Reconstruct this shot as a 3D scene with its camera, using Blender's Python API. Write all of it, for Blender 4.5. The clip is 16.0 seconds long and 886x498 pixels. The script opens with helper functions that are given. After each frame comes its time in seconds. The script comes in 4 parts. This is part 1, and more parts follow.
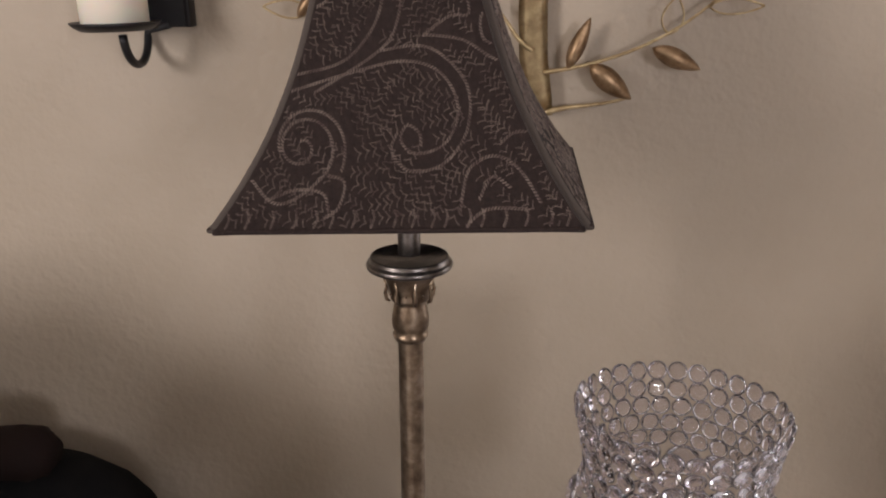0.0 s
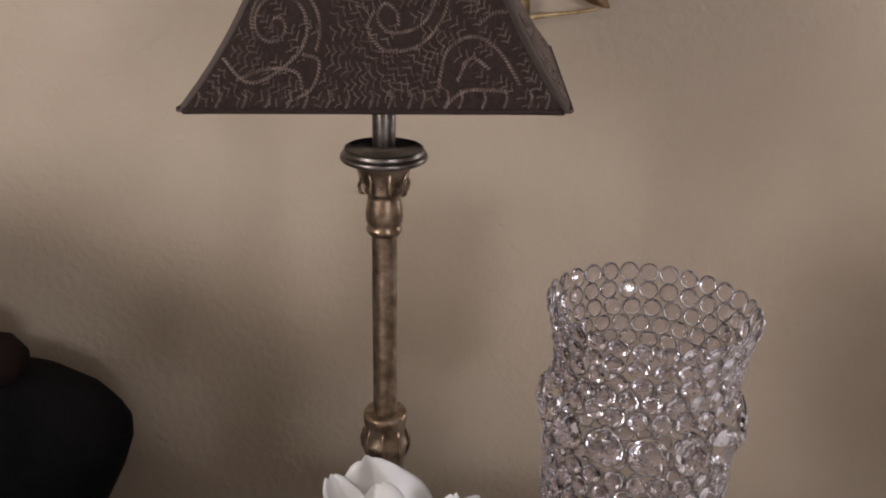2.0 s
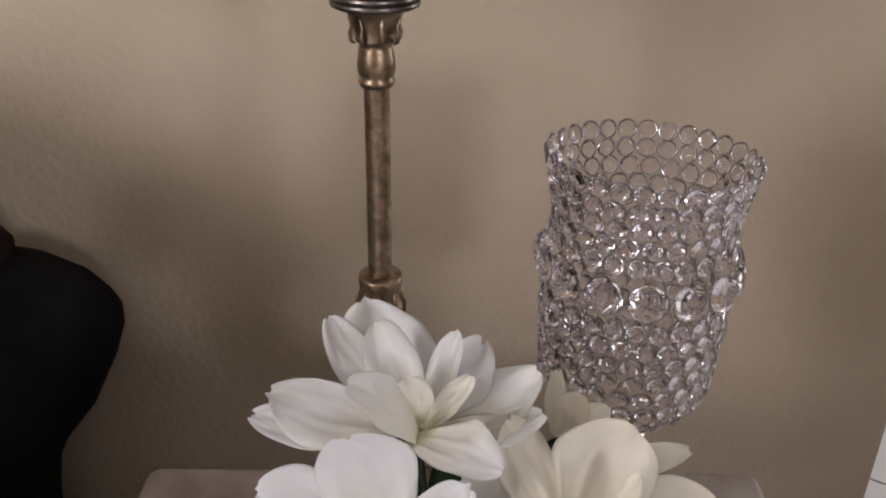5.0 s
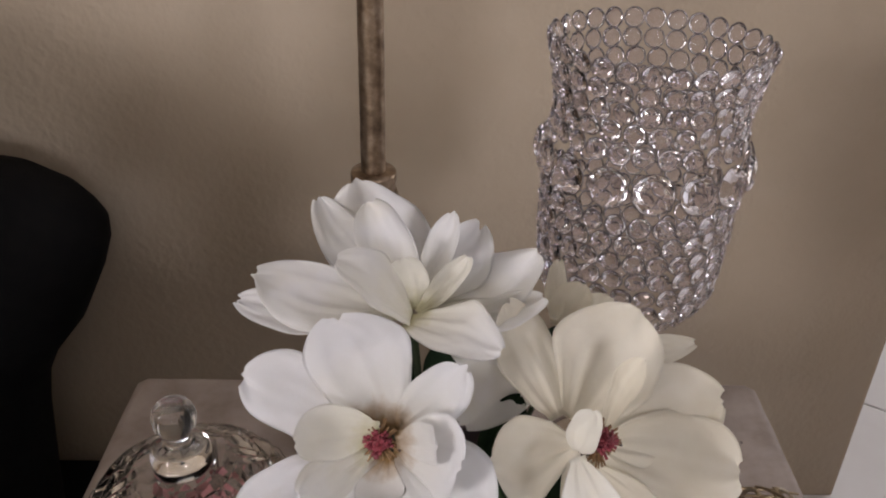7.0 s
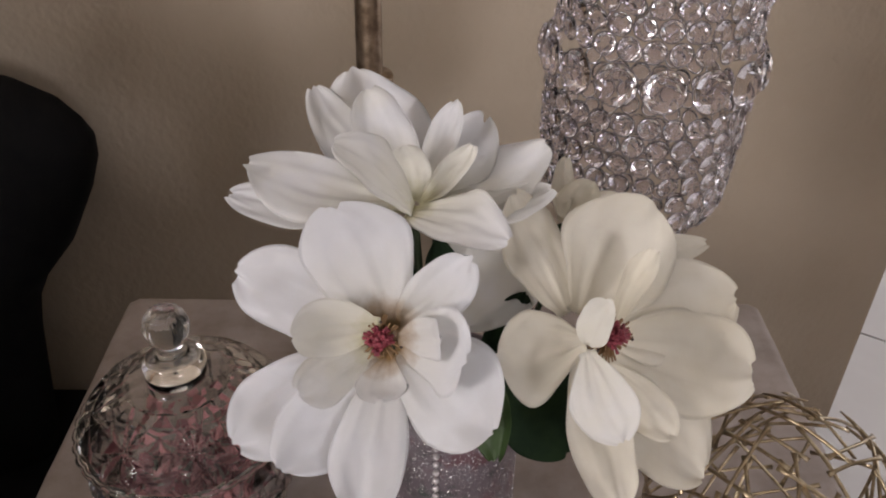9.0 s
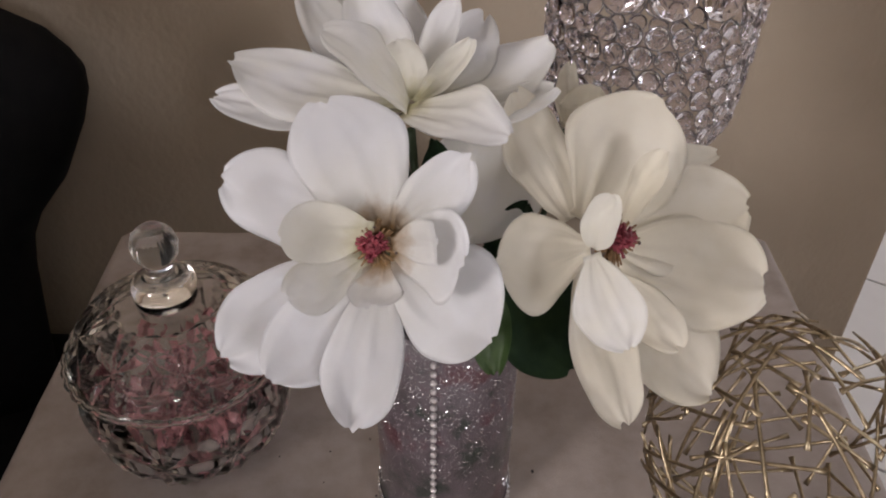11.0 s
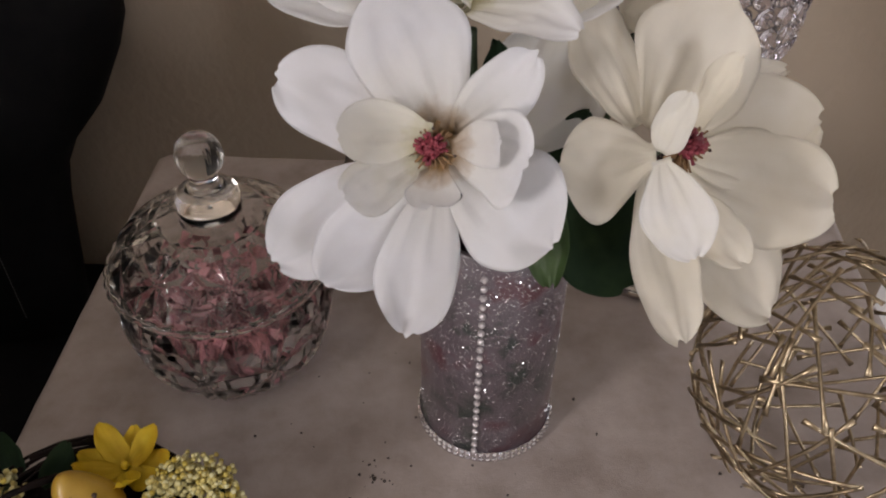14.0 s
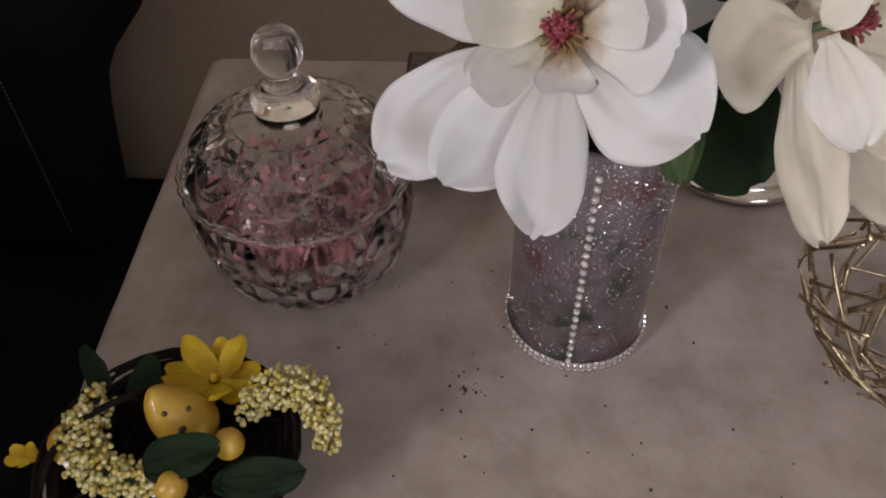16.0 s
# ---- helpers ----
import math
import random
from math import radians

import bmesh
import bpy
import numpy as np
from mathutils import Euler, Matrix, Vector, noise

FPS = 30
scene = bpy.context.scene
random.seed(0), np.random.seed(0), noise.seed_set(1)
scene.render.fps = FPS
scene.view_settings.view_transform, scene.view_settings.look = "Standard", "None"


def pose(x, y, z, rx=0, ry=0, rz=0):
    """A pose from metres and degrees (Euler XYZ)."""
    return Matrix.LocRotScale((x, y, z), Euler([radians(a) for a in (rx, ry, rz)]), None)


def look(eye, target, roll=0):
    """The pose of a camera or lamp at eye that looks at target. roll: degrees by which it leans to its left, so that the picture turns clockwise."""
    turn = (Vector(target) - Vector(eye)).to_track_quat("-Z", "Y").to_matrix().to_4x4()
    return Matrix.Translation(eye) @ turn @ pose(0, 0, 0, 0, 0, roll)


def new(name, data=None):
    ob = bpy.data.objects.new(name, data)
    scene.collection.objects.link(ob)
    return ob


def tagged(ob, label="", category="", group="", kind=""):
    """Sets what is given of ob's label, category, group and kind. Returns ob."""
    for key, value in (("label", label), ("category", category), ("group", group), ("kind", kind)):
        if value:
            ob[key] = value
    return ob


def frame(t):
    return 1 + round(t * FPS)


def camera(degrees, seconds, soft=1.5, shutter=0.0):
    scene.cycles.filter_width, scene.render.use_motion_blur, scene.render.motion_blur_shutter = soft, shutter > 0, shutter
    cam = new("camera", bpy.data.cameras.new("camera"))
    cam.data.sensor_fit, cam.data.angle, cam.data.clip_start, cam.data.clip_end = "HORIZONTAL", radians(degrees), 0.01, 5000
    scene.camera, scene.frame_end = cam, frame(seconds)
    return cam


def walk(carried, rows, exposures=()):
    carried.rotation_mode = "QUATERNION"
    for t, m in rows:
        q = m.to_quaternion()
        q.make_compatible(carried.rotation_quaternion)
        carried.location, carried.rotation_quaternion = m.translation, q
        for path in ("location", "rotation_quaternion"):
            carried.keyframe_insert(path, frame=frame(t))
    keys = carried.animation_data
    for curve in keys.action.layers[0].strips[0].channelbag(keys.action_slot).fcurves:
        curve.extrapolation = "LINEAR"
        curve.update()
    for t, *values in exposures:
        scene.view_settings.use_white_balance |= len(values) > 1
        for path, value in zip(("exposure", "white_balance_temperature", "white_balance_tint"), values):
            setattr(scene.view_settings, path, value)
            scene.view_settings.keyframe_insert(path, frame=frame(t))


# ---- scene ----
cam = camera(55.3, 16.0, soft=2.0)
PATH = [
    (0, (0.121, 0.173, 1.422), (-0.011, 2.066, 0.791), -1.3),
    (0.5, (0.120, 0.171, 1.411), (-0.006, 2.054, 0.748), -1.2),
    (1, (0.122, 0.174, 1.402), (0.005, 2.045, 0.705), -0.8),
    (1.5, (0.118, 0.170, 1.393), (0.030, 2.032, 0.669), -0.1),
    (2, (0.117, 0.167, 1.387), (0.058, 2.014, 0.621), 0.3),
    (2.5, (0.113, 0.162, 1.379), (0.091, 1.995, 0.578), 0.5),
    (3, (0.114, 0.158, 1.369), (0.102, 1.978, 0.541), 0.3),
    (3.5, (0.112, 0.153, 1.362), (0.103, 1.964, 0.513), 0.3),
    (4, (0.111, 0.153, 1.355), (0.092, 1.952, 0.482), -0.1),
    (6.5, (0.106, 0.165, 1.296), (0.089, 1.884, 0.276), 0.3),
    (7, (0.108, 0.165, 1.288), (0.101, 1.866, 0.236), 0.5),
    (7.5, (0.107, 0.164, 1.282), (0.110, 1.843, 0.195), 0.7),
    (8, (0.105, 0.164, 1.273), (0.118, 1.826, 0.161), 0.9),
    (8.5, (0.103, 0.168, 1.262), (0.116, 1.812, 0.123), 0.8),
    (11, (0.106, 0.170, 1.217), (0.112, 1.740, -0.022), 0.6),
    (11.5, (0.116, 0.166, 1.206), (0.124, 1.717, -0.057), 0.8),
    (12, (0.122, 0.166, 1.198), (0.133, 1.697, -0.088), 1.0),
    (12.5, (0.129, 0.166, 1.193), (0.135, 1.679, -0.114), 0.8),
    (13, (0.122, 0.166, 1.191), (0.119, 1.668, -0.129), 0.7),
    (13.5, (0.107, 0.166, 1.192), (0.089, 1.668, -0.129), 0.9),
    (14, (0.089, 0.164, 1.191), (0.047, 1.664, -0.131), 1.0),
    (14.5, (0.072, 0.163, 1.184), (0.014, 1.644, -0.159), 0.6),
    (15, (0.064, 0.170, 1.177), (-0.007, 1.615, -0.204), 0.0),
    (15.5, (0.050, 0.174, 1.171), (-0.018, 1.577, -0.252), -0.1),
    (16, (0.041, 0.180, 1.163), (-0.037, 1.540, -0.302), -0.8),
]
walk(cam, [(t, look(eye, target, roll)) for t, eye, target, roll in PATH], [(0.0, 0.0)])
TOP = 0.70                     # height of the table top
FLOOR = 0.15                   # height of the floor

# ---- light ----
world = bpy.data.worlds.new("world")
scene.world = world
world.use_nodes = True
wn = world.node_tree.nodes
sky = wn.new("ShaderNodeTexSky")
sky.sky_type, sky.sun_disc = "NISHITA", False
sky.sun_elevation, sky.sun_rotation = radians(35), radians(60)
world.node_tree.links.new(sky.outputs[0], wn["Background"].inputs[0])
wn["Background"].inputs[1].default_value = 0.10


def area(name, m, sx, sy, watts, colour):
    d = bpy.data.lights.new(name, "AREA")
    d.shape, d.size, d.size_y, d.energy, d.color = "RECTANGLE", sx, sy, watts, colour
    ob = new(name, d)
    ob.matrix_world = m
    return ob


# daylight of the window in the side wall and of the glass door round the corner
area("window_light", look((-1.98, -1.45, 1.75), (0.2, 1.0, 1.0)), 0.80, 1.0, 79, (1.0, 0.930, 0.920))
# added fill lamp behind the camera, no real source known there
area("front_fill_light", look((1.9, -2.9, 1.75), (0.3, 1.0, 0.9)), 0.6, 0.6, 47, (0.95, 0.92, 0.98))
area("side_door_light", look((2.58, 1.95, 1.25), (0.7, 1.3, 0.4)), 0.9, 1.7, 16, (0.93, 0.93, 1.0))


# ---- materials ----
def mat(name, colour, rough=0.6, metal=0.0, **more):
    m = bpy.data.materials.new(name)
    m.use_nodes = True
    b = m.node_tree.nodes["Principled BSDF"]
    b.inputs["Base Color"].default_value = (*colour, 1)
    b.inputs["Roughness"].default_value = rough
    b.inputs["Metallic"].default_value = metal
    for k, v in more.items():
        b.inputs[k.replace("_", " ")].default_value = v
    return m


def nd(m, kind, **values):
    n = m.node_tree.nodes.new(kind)
    for k, v in values.items():
        n.inputs[k.replace("_", " ")].default_value = v
    return n


def lk(m, a, b):
    m.node_tree.links.new(a, b)


def bsdf(m):
    return m.node_tree.nodes["Principled BSDF"]


def coords(m):
    return nd(m, "ShaderNodeTexCoord").outputs["Object"]


def mottle(m, scale, stops, detail=4.0, rough=0.6, target="Base Color", distort=0.0):
    """Noise through a colour ramp into one input."""
    n = nd(m, "ShaderNodeTexNoise", Scale=scale, Detail=detail, Roughness=rough, Distortion=distort)
    lk(m, coords(m), n.inputs["Vector"])
    r = nd(m, "ShaderNodeValToRGB")
    e = r.color_ramp.elements
    while len(e) < len(stops):
        e.new(0.5)
    for el, (p, c) in zip(e, stops):
        el.position, el.color = p, (*c, 1) if len(c) == 3 else c
    lk(m, n.outputs["Fac"], r.inputs["Fac"])
    lk(m, r.outputs["Color"], bsdf(m).inputs[target])
    return n, r


def bump(m, scale, strength, distance=0.002, detail=3.0, stretch=None):
    n = nd(m, "ShaderNodeTexNoise", Scale=scale, Detail=detail)
    c = coords(m)
    if stretch:
        mp = nd(m, "ShaderNodeMapping")
        mp.inputs["Scale"].default_value = stretch
        lk(m, c, mp.inputs["Vector"])
        c = mp.outputs["Vector"]
    lk(m, c, n.inputs["Vector"])
    b = nd(m, "ShaderNodeBump", Strength=strength, Distance=distance)
    lk(m, n.outputs["Fac"], b.inputs["Height"])
    old = bsdf(m).inputs["Normal"].links
    if old:
        lk(m, old[0].from_socket, b.inputs["Normal"])
    lk(m, b.outputs["Normal"], bsdf(m).inputs["Normal"])
    return m


M_WALL = mat("wall_paint", (0.37, 0.30, 0.225), 0.6)
mottle(M_WALL, 3.0, [(0.3, (0.355, 0.290, 0.218)), (0.7, (0.405, 0.336, 0.262))])
bump(M_WALL, 85, 0.40, 0.004, 1.0)
bump(M_WALL, 260, 0.25, 0.001)
M_CEIL = bump(mat("ceiling_paint", (0.75, 0.73, 0.70), 0.8), 60, 0.3)
M_TILE = mat("white_floor_tile", (0.78, 0.78, 0.80), 0.30)
mottle(M_TILE, 4.0, [(0.3, (0.74, 0.735, 0.75)), (0.7, (0.82, 0.82, 0.84))])
bump(M_TILE, 30, 0.08, 0.001)
M_GROUT = bump(mat("grey_grout", (0.16, 0.155, 0.16), 0.9), 300, 0.3, 0.001)
M_CLOTH = mat("table_cloth", (0.60, 0.55, 0.52), 0.75)
mottle(M_CLOTH, 26.0, [(0.34, (0.232, 0.192, 0.172)), (0.50, (0.288, 0.243, 0.222)), (0.68, (0.336, 0.288, 0.266))], 5.0)
bump(M_CLOTH, 45, 0.25, 0.003)
bump(M_CLOTH, 900, 0.35, 0.0006)
M_CRUMB = mat("dark_crumb", (0.03, 0.022, 0.018), 0.8)
M_BRONZE = mat("antique_bronze", (0.34, 0.27, 0.20), 0.34, 0.9)
mottle(M_BRONZE, 60.0, [(0.30, (0.085, 0.055, 0.036)), (0.50, (0.235, 0.170, 0.115)), (0.72, (0.42, 0.335, 0.255))], 5.0)
bump(M_BRONZE, 160, 0.25, 0.001)
M_DISC = mat("dark_bronze", (0.12, 0.10, 0.09), 0.34, 0.95)
mottle(M_DISC, 90.0, [(0.3, (0.06, 0.05, 0.045)), (0.7, (0.21, 0.185, 0.17))])
M_SHADE = mat("shade_fabric", (0.045, 0.030, 0.025), 0.9, Specular_IOR_Level=0.2)
mottle(M_SHADE, 300.0, [(0.3, (0.014, 0.0085, 0.0075)), (0.6, (0.023, 0.0145, 0.0125)), (0.8, (0.036, 0.024, 0.021))], 3.0)
bump(M_SHADE, 220, 0.8, 0.0015, 2.0, (1, 1, 0.15))
bump(M_SHADE, 900, 0.4, 0.0008)
M_SHADE_PLAIN = bump(mat("shade_trim_fabric", (0.060, 0.046, 0.038), 0.9), 800, 0.4, 0.0008)
M_STITCH = mat("embroidery_thread", (0.24, 0.185, 0.15), 0.7)
mottle(M_STITCH, 120.0, [(0.35, (0.080, 0.050, 0.043)), (0.50, (0.145, 0.108, 0.090)), (0.70, (0.235, 0.185, 0.152))])
M_GOLD = mat("aged_gold_metal", (0.46, 0.35, 0.20), 0.48, 0.85)
mottle(M_GOLD, 70.0, [(0.3, (0.30, 0.21, 0.11)), (0.6, (0.50, 0.385, 0.22)), (0.8, (0.62, 0.50, 0.32))])
bump(M_GOLD, 240, 0.3, 0.0008)
M_ORB = mat("brushed_gold_rod", (0.34, 0.28, 0.19), 0.36, 1.0)
mottle(M_ORB, 110.0, [(0.3, (0.17, 0.130, 0.082)), (0.55, (0.34, 0.272, 0.18)), (0.8, (0.56, 0.47, 0.34))])
M_COPPER = mat("copper_leaf_metal", (0.40, 0.28, 0.17), 0.46, 0.9)
mottle(M_COPPER, 60.0, [(0.3, (0.20, 0.125, 0.07)), (0.55, (0.38, 0.255, 0.15)), (0.8, (0.56, 0.41, 0.27))])
bump(M_COPPER, 160, 0.4, 0.001, 2.0, (1, 1, 0.3))
M_BLACKMETAL = mat("black_iron", (0.012, 0.011, 0.012), 0.45, 0.3)
bump(M_BLACKMETAL, 200, 0.2, 0.0006)
M_WAX = mat("candle_wax", (0.78, 0.70, 0.60), 0.5, Subsurface_Weight=0.3)
M_SILVER = mat("polished_silver", (0.52, 0.48, 0.44), 0.10, 1.0)
mottle(M_SILVER, 30.0, [(0.3, (0.08,) * 3), (0.7, (0.2,) * 3)], target="Roughness")
M_WIRE = mat("chrome_wire", (0.17, 0.155, 0.16), 0.32, 1.0)
M_CRYSTAL = mat("crystal_bead", (0.945, 0.920, 0.975), 0.05, Transmission_Weight=1.0, IOR=1.36)
M_GLASS = mat("cut_glass", (0.98, 0.985, 0.98), 0.015, Transmission_Weight=1.0, IOR=1.40)
M_CUT = mat("star_cut_glass", (0.985, 0.985, 0.985), 0.02, Transmission_Weight=1.0, IOR=1.38)
M_PETAL = mat("silk_petal", (0.80, 0.79, 0.76), 0.65, Sheen_Weight=0.15, Subsurface_Weight=0.0)
mottle(M_PETAL, 18.0, [(0.3, (0.79, 0.79, 0.80)), (0.6, (0.84, 0.845, 0.875))])
bump(M_PETAL, 60, 0.16, 0.003, 2.0)
bump(M_PETAL, 1500, 0.25, 0.0004)
M_CREAM = mat("cream_silk_petal", (0.80, 0.76, 0.64), 0.65, Sheen_Weight=0.15)
mottle(M_CREAM, 18.0, [(0.3, (0.75, 0.705, 0.60)), (0.6, (0.82, 0.79, 0.715))])
bump(M_CREAM, 60, 0.16, 0.003, 2.0)
bump(M_CREAM, 1500, 0.25, 0.0004)


def silk(m, stain, near=0.0150, far=0.0275, root=(0.74, 0.70, 0.58)):
    """Lets light through the cloth, and stains it brown round the flower's heart."""
    b = bsdf(m)
    base = b.inputs["Base Color"].links[0].from_socket
    ln = nd(m, "ShaderNodeVectorMath")
    ln.operation = "LENGTH"
    wob = nd(m, "ShaderNodeTexNoise", Scale=160.0, Detail=3.0)
    lk(m, coords(m), ln.inputs[0])
    lk(m, coords(m), wob.inputs["Vector"])
    add = nd(m, "ShaderNodeMath")
    add.operation = "MULTIPLY_ADD"
    lk(m, wob.outputs["Fac"], add.inputs[0])
    add.inputs[1].default_value = 0.012
    lk(m, ln.outputs["Value"], add.inputs[2])
    mr = nd(m, "ShaderNodeMapRange")
    for k, v in (("From Min", near), ("From Max", far), ("To Min", 1.0), ("To Max", 0.0)):
        mr.inputs[k].default_value = v
    lk(m, add.outputs[0], mr.inputs["Value"])
    warm = nd(m, "ShaderNodeMapRange")
    for k, v in (("From Min", 0.020), ("From Max", 0.062), ("To Min", 0.55), ("To Max", 0.0)):
        warm.inputs[k].default_value = v
    lk(m, add.outputs[0], warm.inputs["Value"])
    mw = nd(m, "ShaderNodeMix")
    mw.data_type = "RGBA"
    lk(m, warm.outputs["Result"], mw.inputs["Factor"])
    lk(m, base, mw.inputs[6])
    mw.inputs[7].default_value = (*root, 1)
    base = mw.outputs[2]
    mx = nd(m, "ShaderNodeMix")
    mx.data_type = "RGBA"
    lk(m, mr.outputs["Result"], mx.inputs["Factor"])
    lk(m, base, mx.inputs[6])
    mx.inputs[7].default_value = (*stain, 1)
    lk(m, mx.outputs[2], b.inputs["Base Color"])
    t = nd(m, "ShaderNodeBsdfTranslucent")
    lk(m, mx.outputs[2], t.inputs["Color"])
    ms = nd(m, "ShaderNodeMixShader")
    ms.inputs[0].default_value = 0.22
    lk(m, b.outputs[0], ms.inputs[1])
    lk(m, t.outputs[0], ms.inputs[2])
    lk(m, ms.outputs[0], m.node_tree.nodes["Material Output"].inputs["Surface"])


silk(M_PETAL, (0.36, 0.23, 0.10), 0.0165, 0.0300, (0.75, 0.72, 0.63))
silk(M_CREAM, (0.56, 0.48, 0.30), 0.008, 0.016, (0.75, 0.70, 0.57))
M_IVORY = mat("ivory_silk_petal", (0.80, 0.78, 0.72), 0.65, Sheen_Weight=0.15)
mottle(M_IVORY, 18.0, [(0.3, (0.79, 0.775, 0.72)), (0.6, (0.83, 0.83, 0.845))])
bump(M_IVORY, 60, 0.16, 0.003, 2.0)
bump(M_IVORY, 1500, 0.25, 0.0004)
silk(M_IVORY, (0.55, 0.52, 0.30), 0.010, 0.024, (0.76, 0.73, 0.60))
M_STAMEN = mat("crimson_stamen", (0.46, 0.045, 0.075), 0.6)
mottle(M_STAMEN, 220.0, [(0.3, (0.11, 0.010, 0.020)), (0.7, (0.26, 0.040, 0.058))])
M_STAMEN_TAN = mat("tan_filament", (0.20, 0.115, 0.050), 0.7)
M_ANTHER = mat("dark_anther", (0.05, 0.03, 0.025), 0.7)
M_LEAF = mat("silk_leaf", (0.035, 0.075, 0.03), 0.7, Specular_IOR_Level=0.2)
mottle(M_LEAF, 40.0, [(0.3, (0.010, 0.024, 0.013)), (0.7, (0.026, 0.052, 0.020))])
bump(M_LEAF, 150, 0.3, 0.001)
M_LEAF_LIGHT = mat("light_silk_leaf", (0.09, 0.17, 0.045), 0.5)
mottle(M_LEAF_LIGHT, 40.0, [(0.3, (0.030, 0.060, 0.016)), (0.7, (0.065, 0.115, 0.032))])
bump(M_LEAF_LIGHT, 150, 0.3, 0.001)
M_STEM = mat("stem_green", (0.03, 0.05, 0.02), 0.6)
M_PEARL = mat("pearl", (0.44, 0.41, 0.415), 0.14, 0.35, Coat_Weight=0.6)
M_RHINE = mat("rhinestone", (0.72, 0.70, 0.72), 0.10, 0.9)
M_GLITTER = mat("silver_glitter", (0.88, 0.88, 0.90), 0.22, 0.75)
M_VASE = mat("frosted_vase", (0.15, 0.12, 0.13), 0.35, Coat_Weight=0.3)
mottle(M_VASE, 21.0, [(0.38, (0.018, 0.026, 0.022)), (0.46, (0.074, 0.058, 0.066)), (0.54, (0.090, 0.071, 0.082)),
                                (0.62, (0.074, 0.028, 0.036))], 4.0, 0.65)
bump(M_VASE, 700, 0.5, 0.0008)
M_POT = mat("pink_potpourri", (0.50, 0.16, 0.17), 0.7)
info = nd(M_POT, "ShaderNodeNewGeometry")
rr = nd(M_POT, "ShaderNodeValToRGB")
for el, (p, c) in zip((*rr.color_ramp.elements, rr.color_ramp.elements.new(0.5)),
                      [(0.0, (0.10, 0.012, 0.022, 1)), (0.5, (0.40, 0.085, 0.115, 1)), (1.0, (0.72, 0.34, 0.36, 1))]):
    el.position, el.color = p, c
lk(M_POT, info.outputs["Random Per Island"], rr.inputs["Fac"])
lk(M_POT, rr.outputs["Color"], bsdf(M_POT).inputs["Base Color"])
M_BLACK = mat("black_upholstery", (0.005, 0.005, 0.005), 0.85, Specular_IOR_Level=0.12)
mottle(M_BLACK, 40.0, [(0.3, (0.003, 0.003, 0.0035)), (0.7, (0.006, 0.0055, 0.0055))])
bump(M_BLACK, 350, 0.4, 0.001)
M_DARKBROWN = bump(mat("dark_brown_upholstery", (0.012, 0.006, 0.005), 0.8, Specular_IOR_Level=0.15), 200, 0.4, 0.001)
M_THREAD = mat("white_thread", (0.10, 0.10, 0.10), 0.7)
M_TWIG = mat("dark_twig", (0.030, 0.018, 0.014), 0.9, Specular_IOR_Level=0.15)
mottle(M_TWIG, 90.0, [(0.3, (0.004, 0.0028, 0.0026)), (0.7, (0.014, 0.008, 0.0065))])
bump(M_TWIG, 400, 0.6, 0.001)
M_YELLOW = mat("yellow_silk", (0.72, 0.46, 0.025), 0.6)
mottle(M_YELLOW, 50.0, [(0.3, (0.62, 0.40, 0.012)), (0.7, (0.76, 0.58, 0.035))])
M_CHICK = mat("yellow_ceramic", (0.62, 0.38, 0.055), 0.35, Coat_Weight=0.2)
mottle(M_CHICK, 40.0, [(0.3, (0.34, 0.20, 0.02)), (0.7, (0.46, 0.30, 0.045))])
M_BERRY = mat("cream_berries", (0.62, 0.54, 0.25), 0.5)
bi = nd(M_BERRY, "ShaderNodeNewGeometry")
br = nd(M_BERRY, "ShaderNodeValToRGB")
for el, (p, c) in zip((*br.color_ramp.elements, br.color_ramp.elements.new(0.5)),
                      [(0.0, (0.40, 0.30, 0.03, 1)), (0.5, (0.48, 0.42, 0.11, 1)), (1.0, (0.56, 0.53, 0.30, 1))]):
    el.position, el.color = p, c
lk(M_BERRY, bi.outputs["Random Per Island"], br.inputs["Fac"])
lk(M_BERRY, br.outputs["Color"], bsdf(M_BERRY).inputs["Base Color"])


# ---- mesh helpers ----
def to_mesh(name, bm, materials, smooth=True):
    me = bpy.data.meshes.new(name)
    bm.to_mesh(me)
    bm.free()
    for m in materials if isinstance(materials, (list, tuple)) else [materials]:
        me.materials.append(m)
    if smooth:
        for p in me.polygons:
            p.use_smooth = True
    return me


def part(name, bm, material, parent=None, label="", smooth=True):
    """Links a bmesh as one mesh object under a thing or a part."""
    ob = new(name, to_mesh(name, bm, material, smooth))
    ob.parent = parent
    return tagged(ob, label)


def thing(name, label, category, at=(0, 0, 0), group="", kind=""):
    ob = new(name)
    ob.location = at
    ob.empty_display_size = 0.05
    return tagged(ob, label, category, group, kind)


def box(bm, lo, hi, bevel=0.0, segments=2):
    r = bmesh.ops.create_cube(bm, size=1)
    vs = r["verts"]
    for v in vs:
        v.co = Vector([l + (c + 0.5) * (h - l) for c, l, h in zip(v.co, lo, hi)])
    if bevel:
        es = {e for v in vs for e in v.link_edges}
        bmesh.ops.bevel(bm, geom=list(es), offset=bevel, segments=segments, affect="EDGES", profile=0.6)
    return bm


